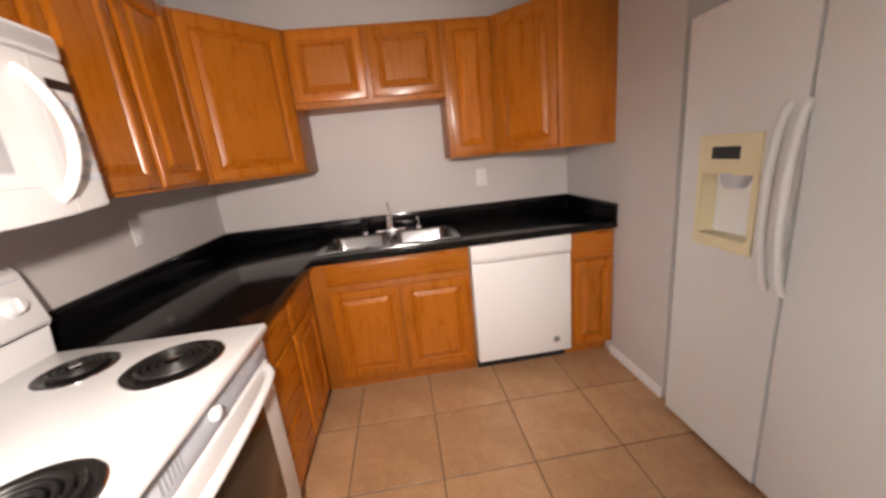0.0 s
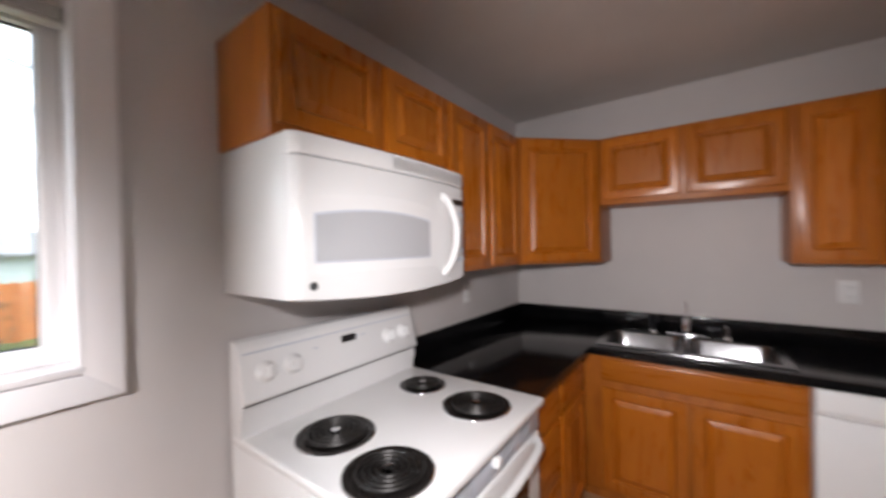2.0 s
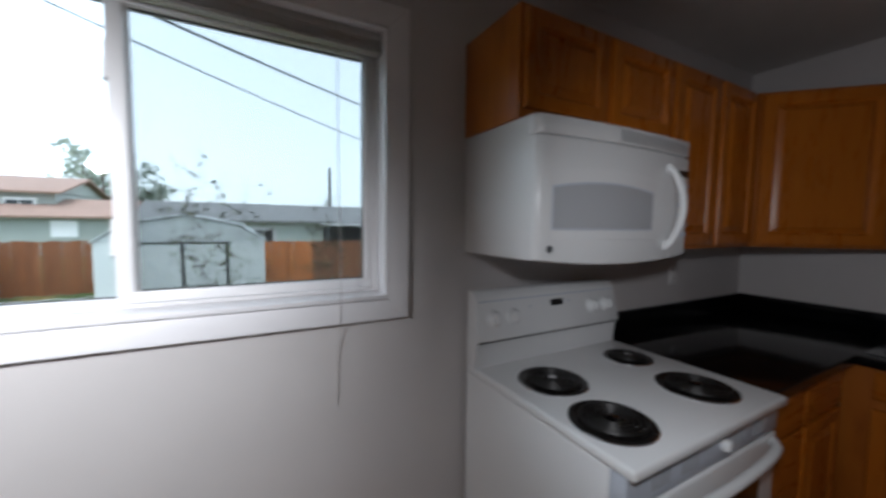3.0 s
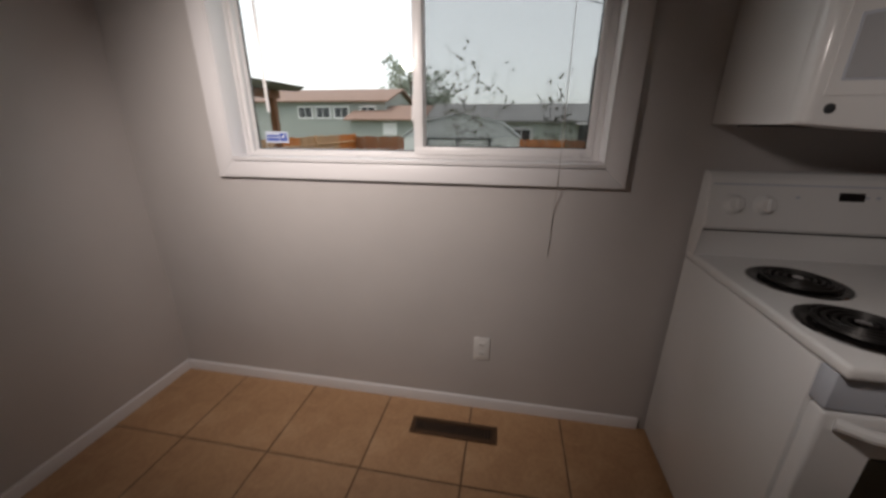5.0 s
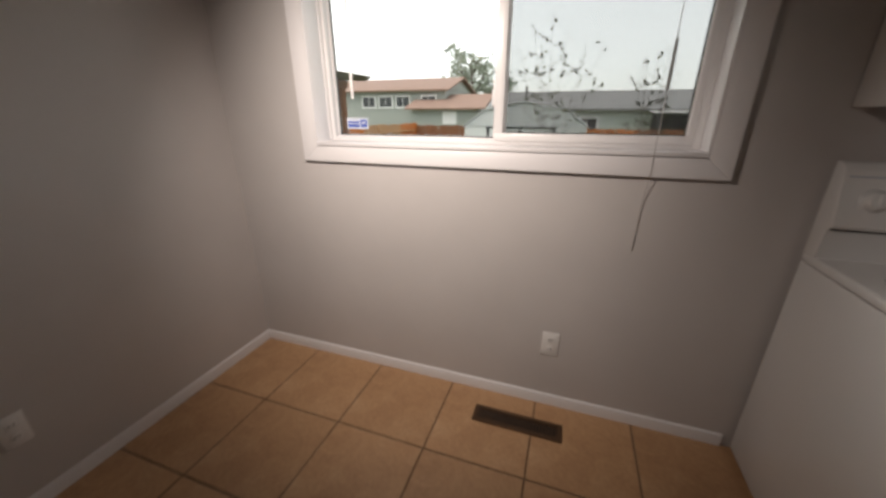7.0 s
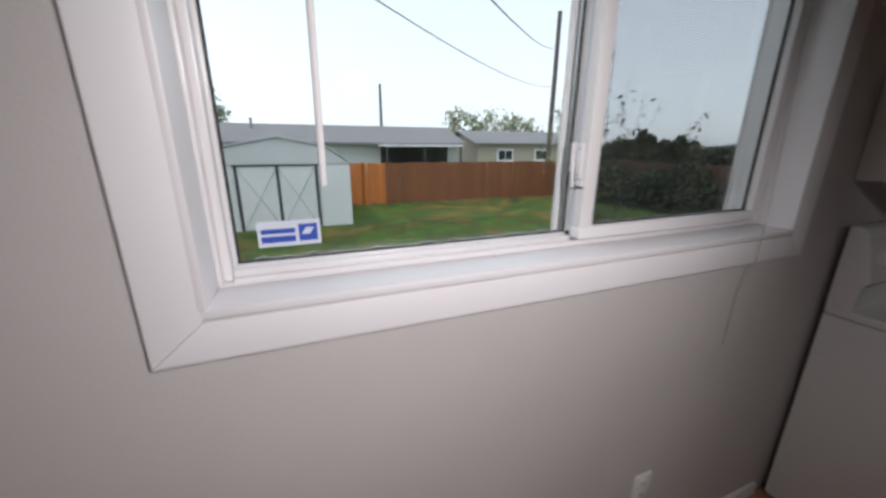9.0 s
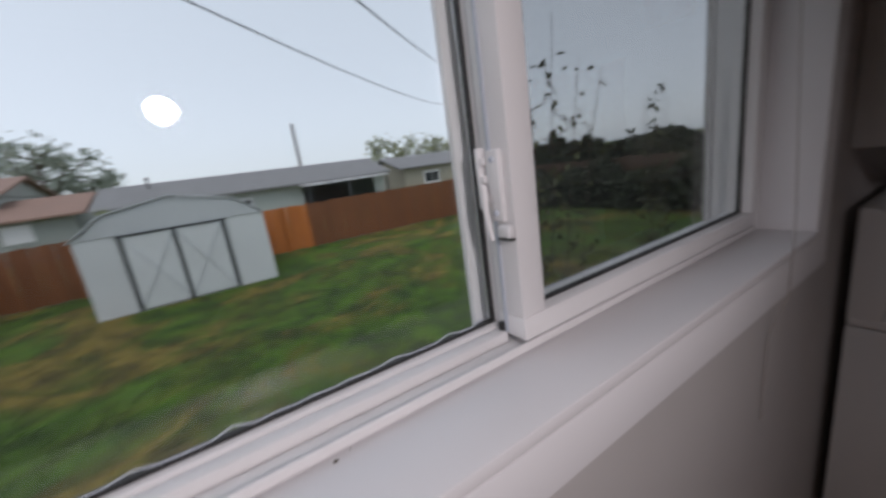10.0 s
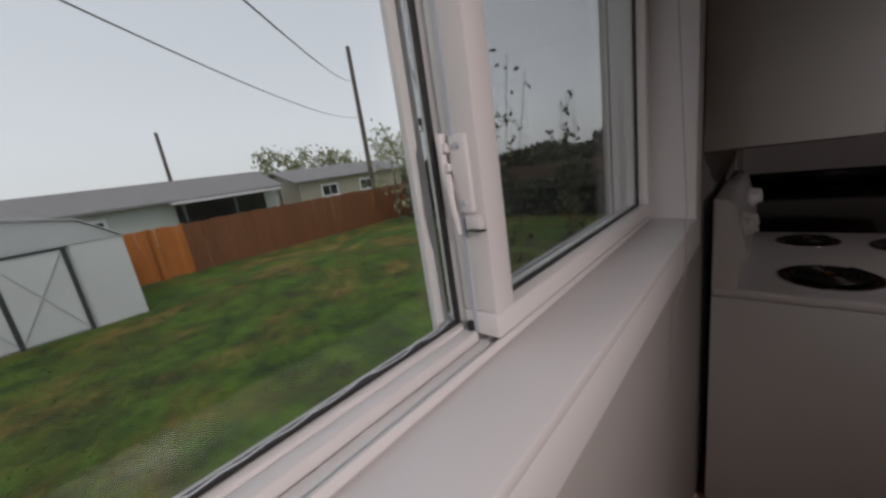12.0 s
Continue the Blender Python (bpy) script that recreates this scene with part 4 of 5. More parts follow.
# ---------------------------------------------------------------- fridge
FX, FY0, FY1, FH = 2.368, -2.075, -1.150, 1.785
SPLIT = -1.600
fg = thing("refrigerator", (2.75, (FY0 + FY1) / 2, FZ), "white side-by-side refrigerator with a cream ice dispenser", "refrigerator")
part("body", box(FX + 0.075, 3.10, FY0 + 0.003, FY1 - 0.003, FZ + 0.03, FH - 0.015, 0.006), FRIDGE, fg)
part("kick_grille", box(FX + 0.05, FX + 0.09, FY0 + 0.01, FY1 - 0.01, FZ + 0.012, 0.15), SHADOWGAP, fg)
for y in (FY0 + 0.06, FY1 - 0.06):
    part("foot", lathe(bmesh.new(), [(0.022, 0), (0.022, 0.03), (0.012, 0.04)], (FX + 0.11, y, FZ), seg=14), PLATE, fg)
part("hinge_cover", box(FX + 0.03, FX + 0.12, FY1 - 0.06, FY1 - 0.01, FZ, FZ + 0.035, 0.006), PLATE, fg)
# freezer door is built round the dispenser recess
dy0, dy1, dz0, dz1 = -1.490, -1.243, 0.963, 1.360
bm = bmesh.new()
bx(bm, FX, FX + 0.070, SPLIT + 0.003, FY1, FZ + 0.035, dz0)
bx(bm, FX, FX + 0.070, SPLIT + 0.003, FY1, dz1, FH)
bx(bm, FX, FX + 0.070, SPLIT + 0.003, dy0, dz0, dz1)
bx(bm, FX, FX + 0.070, dy1, FY1, dz0, dz1)
bmesh.ops.remove_doubles(bm, verts=bm.verts, dist=1e-5)
fd = part("freezer_door", bm, FRIDGE, fg)
part("fridge_door", box(FX, FX + 0.070, FY0, SPLIT - 0.003, FZ + 0.035, FH, 0.012, 3), FRIDGE, fg)
bm = bmesh.new()
bx(bm, FX - 0.008, FX + 0.060, dy0 + 0.001, dy0 + 0.022, dz0 + 0.001, dz1 - 0.001)
bx(bm, FX - 0.008, FX + 0.060, dy1 - 0.022, dy1 - 0.001, dz0 + 0.001, dz1 - 0.001)
bx(bm, FX - 0.008, FX + 0.060, dy0 + 0.022, dy1 - 0.022, dz0 + 0.001, dz0 + 0.030)
bx(bm, FX - 0.008, FX + 0.060, dy0 + 0.022, dy1 - 0.022, dz1 - 0.14, dz1 - 0.001)
sub("dispenser_frame", bm, CREAM, fd, "cream plastic ice dispenser")
sub("dispenser_back", box(FX + 0.058, FX + 0.064, dy0 + 0.02, dy1 - 0.02, dz0 + 0.02, dz1 - 0.13), PLATE, fd)
sub("dispenser_display", box(FX - 0.0095, FX - 0.0075, dy0 + 0.075, dy1 - 0.06, dz1 - 0.085, dz1 - 0.042), BLACK, fd)
bm = lathe(bmesh.new(), [(0.05, 0.0), (0.045, -0.03), (0.03, -0.055), (0.0, -0.056)], (FX + 0.035, (dy0 + dy1) / 2, dz1 - 0.135), seg=20)
sub("ice_chute", bm, GREYP, fd)
bm = prism(bmesh.new(), [(FX - 0.012, dz0 - 0.012), (FX + 0.0, dz0 - 0.02), (FX + 0.0, dz0 + 0.03), (FX - 0.008, dz0 + 0.03)], "y", dy0 + 0.001, dy1 - 0.001)
sub("drip_tray", bm, CREAM, fd)
for y in (SPLIT + 0.052, SPLIT - 0.004):
    bm = bmesh.new()
    pts = []
    for k in range(21):
        u = k / 20
        pts.append((FX + 0.006 - 0.050 * min(1, math.sin(math.pi * u) ** 0.5 * 1.02), y, 0.850 + u * 0.585))
    tube(bm, pts, 0.0135, 10)
    part("handle", bm, FRIDGE, fg)

# ---------------------------------------------------------------- outlets, vent
def outlet(y=None, x=None, z=0.36, wall="W", switch=False):
    o = thing("power_outlet" if not switch else "light_switch", (0, 0, 0), "white duplex power outlet with a cover plate" if not switch else "white light switch plate", "outlet" if not switch else "switch")
    M = {"W": Matrix.Translation((0.0, y or 0, z)) @ Matrix.Rotation(radians(90), 4, "Z"),
         "N": Matrix.Translation((x or 0, 0.0, z)),
         "S": Matrix.Translation((x or 0, S, z)) @ Matrix.Rotation(radians(180), 4, "Z")}[wall]
    o.location = M.translation
    part("plate", box(-0.036, 0.036, -0.006, -0.0005, -0.058, 0.058, 0.002), PLATE, o, m=M)
    for dz in (-0.024, 0.024):
        r = part("socket", box(-0.015, 0.015, -0.0085, -0.006, dz - 0.014, dz + 0.014, 0.002), PLATE, o, m=M)
        for dx in (-0.006, 0.006):
            bm = box(dx - 0.0012, dx + 0.0012, -0.0092, -0.0084, dz - 0.004, dz + 0.006)
            bm.transform(M)
            sub("slot", bm, SHADOWGAP, r)
    return o


outlet(y=-2.897, z=0.378)
outlet(x=1.045, z=0.365, wall="S")
outlet(x=1.782, z=1.205, wall="N")
outlet(y=-0.780, z=1.185)

vt = thing("floor_register", (0.17, -2.995, FZ), "brown metal floor register beside the window wall", "floor vent")
vx0, vx1, vy0, vy1 = 0.122, 0.214, -3.190, -2.805
UP = Matrix.Translation((0, 0, FZ))
bm = bmesh.new()
bx(bm, vx0, vx1, vy0, vy0 + 0.02, 0.0005, 0.007)
bx(bm, vx0, vx1, vy1 - 0.02, vy1, 0.0005, 0.007)
bx(bm, vx0, vx0 + 0.018, vy0 + 0.02, vy1 - 0.02, 0.0005, 0.007)
bx(bm, vx1 - 0.018, vx1, vy0 + 0.02, vy1 - 0.02, 0.0005, 0.007)
part("frame", bm, BROWNVENT, vt, m=UP)
part("duct_shade_sheet", box(vx0 + 0.004, vx1 - 0.004, vy0 + 0.004, vy1 - 0.004, 0.0003, 0.0015), SHADOWGAP, vt, m=UP)
for k in range(26):
    y = vy0 + 0.028 + k * 0.0137
    part("louvre", box(vx0 + 0.018, vx1 - 0.018, y, y + 0.005, 0.0015, 0.006), BROWNVENT, vt, m=UP)

# ---------------------------------------------------------------- outdoors
GZ = -0.60
me = bpy.data.meshes.new("ground")
me.from_pydata([(-1500, -1500, GZ), (1500, -1500, GZ), (1500, 1500, GZ), (-1500, 1500, GZ)], [], [(0, 1, 2, 3)])
me.materials.append(LAWN)
tagged(new("ground", me), "green and yellowish wet lawn", "lawn", kind="structure")

# house outer wall below and beside the window is the west wall; a foundation closes it to the ground
solid("foundation", box(-0.18, 3.3, S - 0.12, 0.12, GZ - 0.05, -0.1), SIDING_T, "plain foundation wall of the house", "foundation", kind="structure")


def fence(name, p, q, mats, label, h=1.42, board=0.14, seed=1):
    f = thing(name, (p[0], p[1], GZ), label, "fence")
    P, Q = Vector(p), Vector(q)
    d = Q - P
    n = max(1, round(d.length / board))
    ang = math.degrees(math.atan2(d.y, d.x))
    r = random.Random(seed)
    shared = {}
    for k in range(n):
        u = (k + 0.5) / n
        mat = mats(u) if callable(mats) else mats
        if mat.name not in shared:
            shared[mat.name] = mesh_of(box(-board / 2 + 0.003, board / 2 - 0.003, -0.01, 0.01, 0.03, h, 0.0), "fence_board", mat)
        ob = new("board", shared[mat.name])
        ob.parent = f
        c = P + d * u
        ob.matrix_local = Matrix.Translation((c.x - p[0], c.y - p[1], r.uniform(-0.02, 0.02))) @ Matrix.Rotation(radians(ang), 4, "Z") @ Matrix.Rotation(radians(r.uniform(-0.6, 0.6)), 4, "Y")
    posts = max(2, round(d.length / 2.4))
    for k in range(posts + 1):
        c = P + d * (k / posts)
        side = Vector((-d.y, d.x)).normalized() * 0.03
        bm = box(c.x + side.x - 0.04, c.x + side.x + 0.04, c.y + side.y - 0.04, c.y + side.y + 0.04, GZ, GZ + h + 0.03, 0.0)
        part("post", bm, mats(min(0.999, k / posts)) if callable(mats) else mats, f)
    for z in (0.3, h - 0.25):
        bm = bmesh.new()
        s = Vector((-d.y, d.x)).normalized() * 0.03
        tube(bm, [(P.x + s.x, P.y + s.y, GZ + z), (Q.x + s.x, Q.y + s.y, GZ + z)], 0.03, 4)
        part("rail", bm, mats(0.5) if callable(mats) else mats, f)
    return f


fence("back_fence", (-12.0, -2.6), (-12.0, -0.97), FENCE_O, "bright orange new wooden fence panel", 1.42, seed=2)
fence("back_fence", (-12.0, -0.97), (-11.7, 7.4), FENCE_B, "brown weathered wooden board fence", 1.42, seed=3)
fence("back_fence", (-12.2, -8.8), (-12.0, -2.6), FENCE_B, "dark brown weathered wooden board fence behind the shed", 1.48, seed=4)
fence("side_fence", (-12.2, -8.8), (-2.0, -9.6), lambda u: FENCE_L if int(u * 9) % 3 else FENCE_O, "pale and orange patched wooden board fence", 1.55, seed=5)
# the shade on this fence is put into its dark wood colour
fence("side_fence", (-11.7, 7.4), (-1.0, 7.6), FENCE_SHADE, "wooden board fence coloured dark for its shaded side", 1.5, seed=6)

# shed with gambrel front
sx, sy0, sy1 = -9.0, -5.87, -2.60
sd = thing("garden_shed", (sx - 1.2, (sy0 + sy1) / 2, GZ), "white metal garden shed with dark-trimmed double doors", "shed")
sw = sy1 - sy0
eh = GZ + 1.58
prof = [(sy0, GZ), (sy1, GZ), (sy1, eh), (sy1 - 0.16 * sw, eh + 0.38), (sy1 - 0.5 * sw, eh + 0.60), (sy0 + 0.16 * sw, eh + 0.38), (sy0, eh)]
part("wall", prism(bmesh.new(), prof, "x", sx - 2.4, sx), SHED, sd)
rp = [(sy1 + 0.05, eh - 0.02), (sy1 - 0.16 * sw, eh + 0.40), (sy1 - 0.5 * sw, eh + 0.62), (sy0 + 0.16 * sw, eh + 0.40), (sy0 - 0.05, eh - 0.02),
      (sy0 - 0.05, eh + 0.01), (sy0 + 0.16 * sw, eh + 0.43), (sy1 - 0.5 * sw, eh + 0.65), (sy1 - 0.16 * sw, eh + 0.43), (sy1 + 0.05, eh + 0.01)]
part("roof", prism(bmesh.new(), rp, "x", sx - 2.45, sx + 0.06), SHEDROOF, sd)
part("gable", prism(bmesh.new(), [(sy0 + 0.02, eh), (sy1 - 0.02, eh), (sy1 - 0.16 * sw, eh + 0.38), (sy1 - 0.5 * sw, eh + 0.60), (sy0 + 0.16 * sw, eh + 0.38)], "x", sx, sx + 0.02), SHEDROOF, sd)
cy = -4.30
for a, b in ((cy - 0.86, cy - 0.005), (cy + 0.005, cy + 0.86)):
    dr = part("door", box(sx + 0.012, sx + 0.035, a, b, GZ + 0.04, eh - 0.05), SHED, sd, "white ribbed sliding door")
    for k in range(4):
        y = a + (b - a) * (k + 1) / 5
        sub("rib", box(sx + 0.035, sx + 0.042, y - 0.02, y + 0.02, GZ + 0.06, eh - 0.08), SHED, dr)
    for za, zb in ((GZ + 0.1, eh - 0.1), (eh - 0.1, GZ + 0.1)):
        bm = bmesh.new()
        tube(bm, [(sx + 0.044, a + 0.03, za), (sx + 0.044, b - 0.03, zb)], 0.014, 4)
        sub("brace", bm, SHEDROOF, dr)
for y in (cy - 0.88, cy, cy + 0.88):
    part("door_trim", box(sx + 0.03, sx + 0.05, y - 0.035, y + 0.035, GZ + 0.02, eh - 0.02), DARKTRIM, sd)
part("door_track", box(sx + 0.02, sx + 0.055, cy - 0.95, cy + 0.95, eh - 0.05, eh - 0.01), DARKTRIM, sd)
for k in range(8):
    y = sy0 + 0.06 + k * (cy - 0.95 - sy0 - 0.06) / 7
    part("rib", box(sx, sx + 0.008, y - 0.015, y + 0.015, GZ + 0.02, eh - 0.04), SHED, sd)
for k in range(6):
    y = cy + 0.97 + k * (sy1 - cy - 1.0) / 5
    part("rib", box(sx, sx + 0.008, y - 0.015, y + 0.015, GZ + 0.02, eh - 0.04), SHED, sd)


def window_at(parent, x, y0, y1, z0, z1):
    w = part("window", box(x, x + 0.05, y0 - 0.14, y1 + 0.14, z0 - 0.14, z1 + 0.14), TRIM, parent)
    ym = (y0 + y1) / 2
    for a, b in ((y0, ym - 0.03), (ym + 0.03, y1)):
        sub("pane", box(x + 0.03, x + 0.06, a, b, z0, z1), WIN_PORCHSHADE, w)
    return w


# long single-storey house behind the fence
hs = thing("bungalow", (-24, 2, GZ), "long single-storey house with a grey shingle roof", "house")
part("wall", box(-29, -23, -8.0, 6.6, GZ, GZ + 2.1), SIDING_W, hs)
rz = GZ + 2.08
part("roof", prism(bmesh.new(), [(-22.5, rz - 0.05), (-26, rz + 1.05), (-29.5, rz - 0.05), (-29.5, rz + 0.07), (-26, rz + 1.19), (-22.5, rz + 0.07)], "y", -8.4, 6.95), SHINGLE_G, hs)
part("porch_roof", box(-22.9, -20.6, 1.0, 5.9, rz - 0.16, rz - 0.06), TRIM, hs, "white flat porch roof")
for y in (1.1, 3.4, 5.8):
    part("porch_post", box(-20.75, -20.65, y - 0.05, y + 0.05, GZ, rz - 0.16), DARKTRIM, hs)
# the wall takes the near-black window colour to stand in for porch shade
part("porch_wall", box(-22.98, -22.9, 1.2, 5.8, GZ, rz - 0.2), WIN_PORCHSHADE, hs, "porch wall coloured near-black for the porch shade")
for y in (-5.5, -2.8):
    window_at(hs, -22.98, y, y + 1.1, GZ + 0.85, GZ + 1.6)
part("vent_pipe", lathe(bmesh.new(), [(0.07, 0), (0.07, 0.5), (0.1, 0.52), (0.1, 0.6), (0, 0.62)], (-25.0, -6.2, rz + 0.85), seg=10), SHINGLE_G, hs)

# second house to the right
h2 = thing("tan_house", (-27, 11, GZ), "tan single-storey house with a grey roof", "house")
part("wall", box(-31, -25, 9.2, 19, GZ, GZ + 2.1), SIDING_T, h2)
part("gable_wall", prism(bmesh.new(), [(-31, GZ + 2.1), (-25, GZ + 2.1), (-28, GZ + 3.0)], "y", 9.2, 9.4), SIDING_T, h2)
part("roof", prism(bmesh.new(), [(-24.6, rz), (-28, rz + 0.95), (-31.4, rz), (-31.4, rz + 0.1), (-28, rz + 1.08), (-24.6, rz + 0.1)], "y", 8.7, 19.4), SHINGLE_G, h2)
for y in (11.0, 14.5):
    window_at(h2, -24.98, y, y + 1.2, GZ + 0.9, GZ + 1.6)

# two-storey green house
h3 = thing("green_house", (-30, -16, GZ), "two-storey grey-green house with a brown shingle roof", "house")
part("wall", box(-36, -28, -30, -12.9, GZ, GZ + 3.65), SIDING_G, h3)
ez = GZ + 3.6
part("roof", prism(bmesh.new(), [(-27.5, ez - 0.05), (-32, ez + 1.1), (-36.5, ez - 0.05), (-36.5, ez + 0.07), (-32, ez + 1.24), (-27.5, ez + 0.07)], "y", -30.5, -12.5), SHINGLE_R, h3)
part("gable_wall", prism(bmesh.new(), [(-36, ez), (-28, ez), (-32, ez + 1.05)], "y", -13.1, -12.9), SIDING_G, h3)
for y in (-20.4, -18.8, -17.2, -14.9):
    window_at(h3, -27.98, y, y + 1.1, GZ + 2.4, GZ + 3.15)
part("garage", box(-32, -26.4, -15.2, -9.8, GZ, GZ + 2.2), SIDING_G, h3)
part("garage_roof", prism(bmesh.new(), [(-25.9, GZ + 2.15), (-29.2, GZ + 3.2), (-32.5, GZ + 2.15), (-32.5, GZ + 2.27), (-29.2, GZ + 3.34), (-25.9, GZ + 2.27)], "y", -15.6, -9.2), SHINGLE_R, h3)
part("door", box(-26.4, -26.34, -12.6, -11.5, GZ + 1.1, GZ + 2.0), TRIM, h3)

# pergola post and roof at the far left
pg = thing("patio_cover", (-6.5, -9.0, GZ), "brown timber patio cover on posts", "patio cover")
part("post", box(-7.0, -6.86, -8.54, -8.40, GZ, GZ + 2.5), FENCE_B, pg)
part("beam", box(-7.1, -2.0, -8.56, -8.38, GZ + 2.5, GZ + 2.68), FENCE_B, pg)
part("roof", prism(bmesh.new(), [(-8.05, GZ + 2.68), (-11.0, GZ + 2.85), (-11.0, GZ + 2.95), (-7.85, GZ + 2.78)], "x", -7.4, -1.8), SHINGLE_G, pg)


def utility_pole(x, y, top, r, label, arm=True):
    p = thing("utility_pole", (x, y, GZ), label, "utility pole")
    bm = bmesh.new()
    tube(bm, [(x, y, GZ), (x, y, GZ + (top - GZ) / 2), (x, y, top)], r, 12, r * 0.7)
    part("pole", bm, POLE, p)
    if arm:
        part("crossarm", box(x - 0.05, x + 0.05, y - 0.7, y + 0.7, top - 0.5, top - 0.4), POLE, p)
        for k in (-0.6, 0.0, 0.6):
            part("insulator", lathe(bmesh.new(), [(0.04, 0), (0.05, 0.08), (0.02, 0.14), (0, 0.15)], (x, y + k, top - 0.4), seg=8), PLATE, p)
    return p


utility_pole(-16.7, 9.41, 8.0, 0.15, "dark weathered wooden utility pole", False)
utility_pole(-33.85, 3.7, 6.6, 0.16, "distant grey wooden utility pole", False)


def cable(a, b, sag):
    bm = bmesh.new()
    A, B = Vector(a), Vector(b)
    pts = [A.lerp(B, k / 24) - Vector((0, 0, sag * 4 * (k / 24) * (1 - k / 24))) for k in range(25)]
    tube(bm, pts, 0.009, 5)
    return solid("overhead_cable", bm, WIRE, "thin black overhead cable strung from the utility pole", "cable", "overhead cables")


cable((-16.7, 9.41, 4.48), (-2.0, -5.05, 3.15), 0.45)
cable((-16.7, 9.41, 6.39), (-0.175, -4.32, 2.37), 0.35)


def tree(x, y, h, crown_r, leaf, mat, n, label, seed, name="tree", trunk_r=0.12, base=0.35, bare=False, flat=1.0):
    r = random.Random(seed)
    t = thing(name, (x, y, GZ), label, "tree")
    bm = bmesh.new()
    top = Vector((x, y, GZ + h * 0.82))
    p0 = Vector((x, y, GZ - 0.05))
    pts = [p0.lerp(top, k / 6) + Vector((r.uniform(-1, 1), r.uniform(-1, 1), 0)) * 0.03 * h * (k / 6) for k in range(7)]
    tube(bm, pts, trunk_r, 8, trunk_r * 0.25)
    tips = []
    limbs = 11
    for k in range(limbs):
        u = base + (0.95 - base) * k / (limbs - 1)
        i = u * 6
        a = pts[int(i)].lerp(pts[min(6, int(i) + 1)], i - int(i))
        ang = k * 2.4 + r.uniform(-0.4, 0.4)
        length = crown_r * (0.55 + 0.6 * math.sin(math.pi * min(1, (u - base) / (1 - base) * 0.8 + 0.15))) * r.uniform(0.75, 1.15)
        rise = length * r.uniform(0.35, 0.8)
        e = a + Vector((math.cos(ang) * length, math.sin(ang) * length, rise * flat))
        mid_ = a.lerp(e, 0.5) + Vector((0, 0, -0.06 * length))
        tube(bm, [a, mid_, e], trunk_r * 0.32, 5, trunk_r * 0.07)
        tips += [e, mid_, a.lerp(e, 0.75)]
        for j in range(3):
            e2 = e + Vector((r.uniform(-1, 1), r.uniform(-1, 1), r.uniform(0.0, 1.0))) * crown_r * 0.35
            tube(bm, [a.lerp(e, 0.6 + 0.12 * j), e2], trunk_r * 0.12, 4, trunk_r * 0.04)
            tips.append(e2)
    part("trunk", bm, BARK, t)
    verts, faces = [], []
    for k in range(n):
        c = r.choice(tips) + Vector((r.gauss(0, 1), r.gauss(0, 1), r.gauss(0, 0.8))) * crown_r * (0.22 if bare else 0.17)
        q = Euler((r.uniform(0, 6.3), r.uniform(0, 6.3), r.uniform(0, 6.3))).to_matrix()
        s = leaf * r.uniform(0.6, 1.4)
        i = len(verts)
        verts += [tuple(c + q @ Vector(p) * s) for p in ((-0.5, 0, 0), (0, -0.28, 0.08), (0.5, 0, 0), (0, 0.28, 0.08))]
        faces.append((i, i + 1, i + 2, i + 3))
    me = bpy.data.meshes.new("crown")
    me.from_pydata(verts, [], faces)
    me.materials.append(mat)
    ob = new("crown", me)
    ob.parent = t
    ob.matrix_parent_inverse = Matrix.Translation(t.location).inverted()
    tagged(ob, kind="stuff")
    return t


tree(-40, -13.9, 8.4, 2.6, 0.42, LEAF_B, 1250, "grey-green leafy tree behind the houses", 1, trunk_r=0.3)
tree(-41, -11.5, 5.9, 1.9, 0.40, LEAF_B, 800, "grey-green leafy tree behind the houses", 2, trunk_r=0.25)
tree(-38, 15.0, 5.2, 2.4, 0.38, LEAF_A, 950, "olive bushy tree behind the bungalow", 3, trunk_r=0.25, base=0.3)
tree(-38, 21.3, 4.6, 2.0, 0.38, LEAF_A, 850, "olive bushy tree behind the bungalow", 4, trunk_r=0.25, base=0.3)
tree(-33, 26.0, 5.6, 2.2, 0.36, LEAF_A, 850, "olive bushy tree beyond the fence", 5, trunk_r=0.25, base=0.25)
tree(-15.5, -6.2, 2.15, 0.45, 0.16, LEAF_A, 500, "small green bush behind the fence", 9, trunk_r=0.05, base=0.3)
tree(-10.4, 5.6, 3.4, 0.9, 0.12, LEAF_A, 420, "sparse flowering shrub by the fence corner", 8, trunk_r=0.04, base=0.2, bare=True)
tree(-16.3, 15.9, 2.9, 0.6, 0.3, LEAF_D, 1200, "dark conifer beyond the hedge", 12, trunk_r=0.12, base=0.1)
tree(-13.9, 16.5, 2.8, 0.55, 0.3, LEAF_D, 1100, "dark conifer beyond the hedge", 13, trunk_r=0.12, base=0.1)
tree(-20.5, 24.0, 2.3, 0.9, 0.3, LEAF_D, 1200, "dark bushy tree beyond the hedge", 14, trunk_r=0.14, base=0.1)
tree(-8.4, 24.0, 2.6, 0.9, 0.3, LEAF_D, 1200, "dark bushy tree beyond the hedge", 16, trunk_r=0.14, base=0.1)


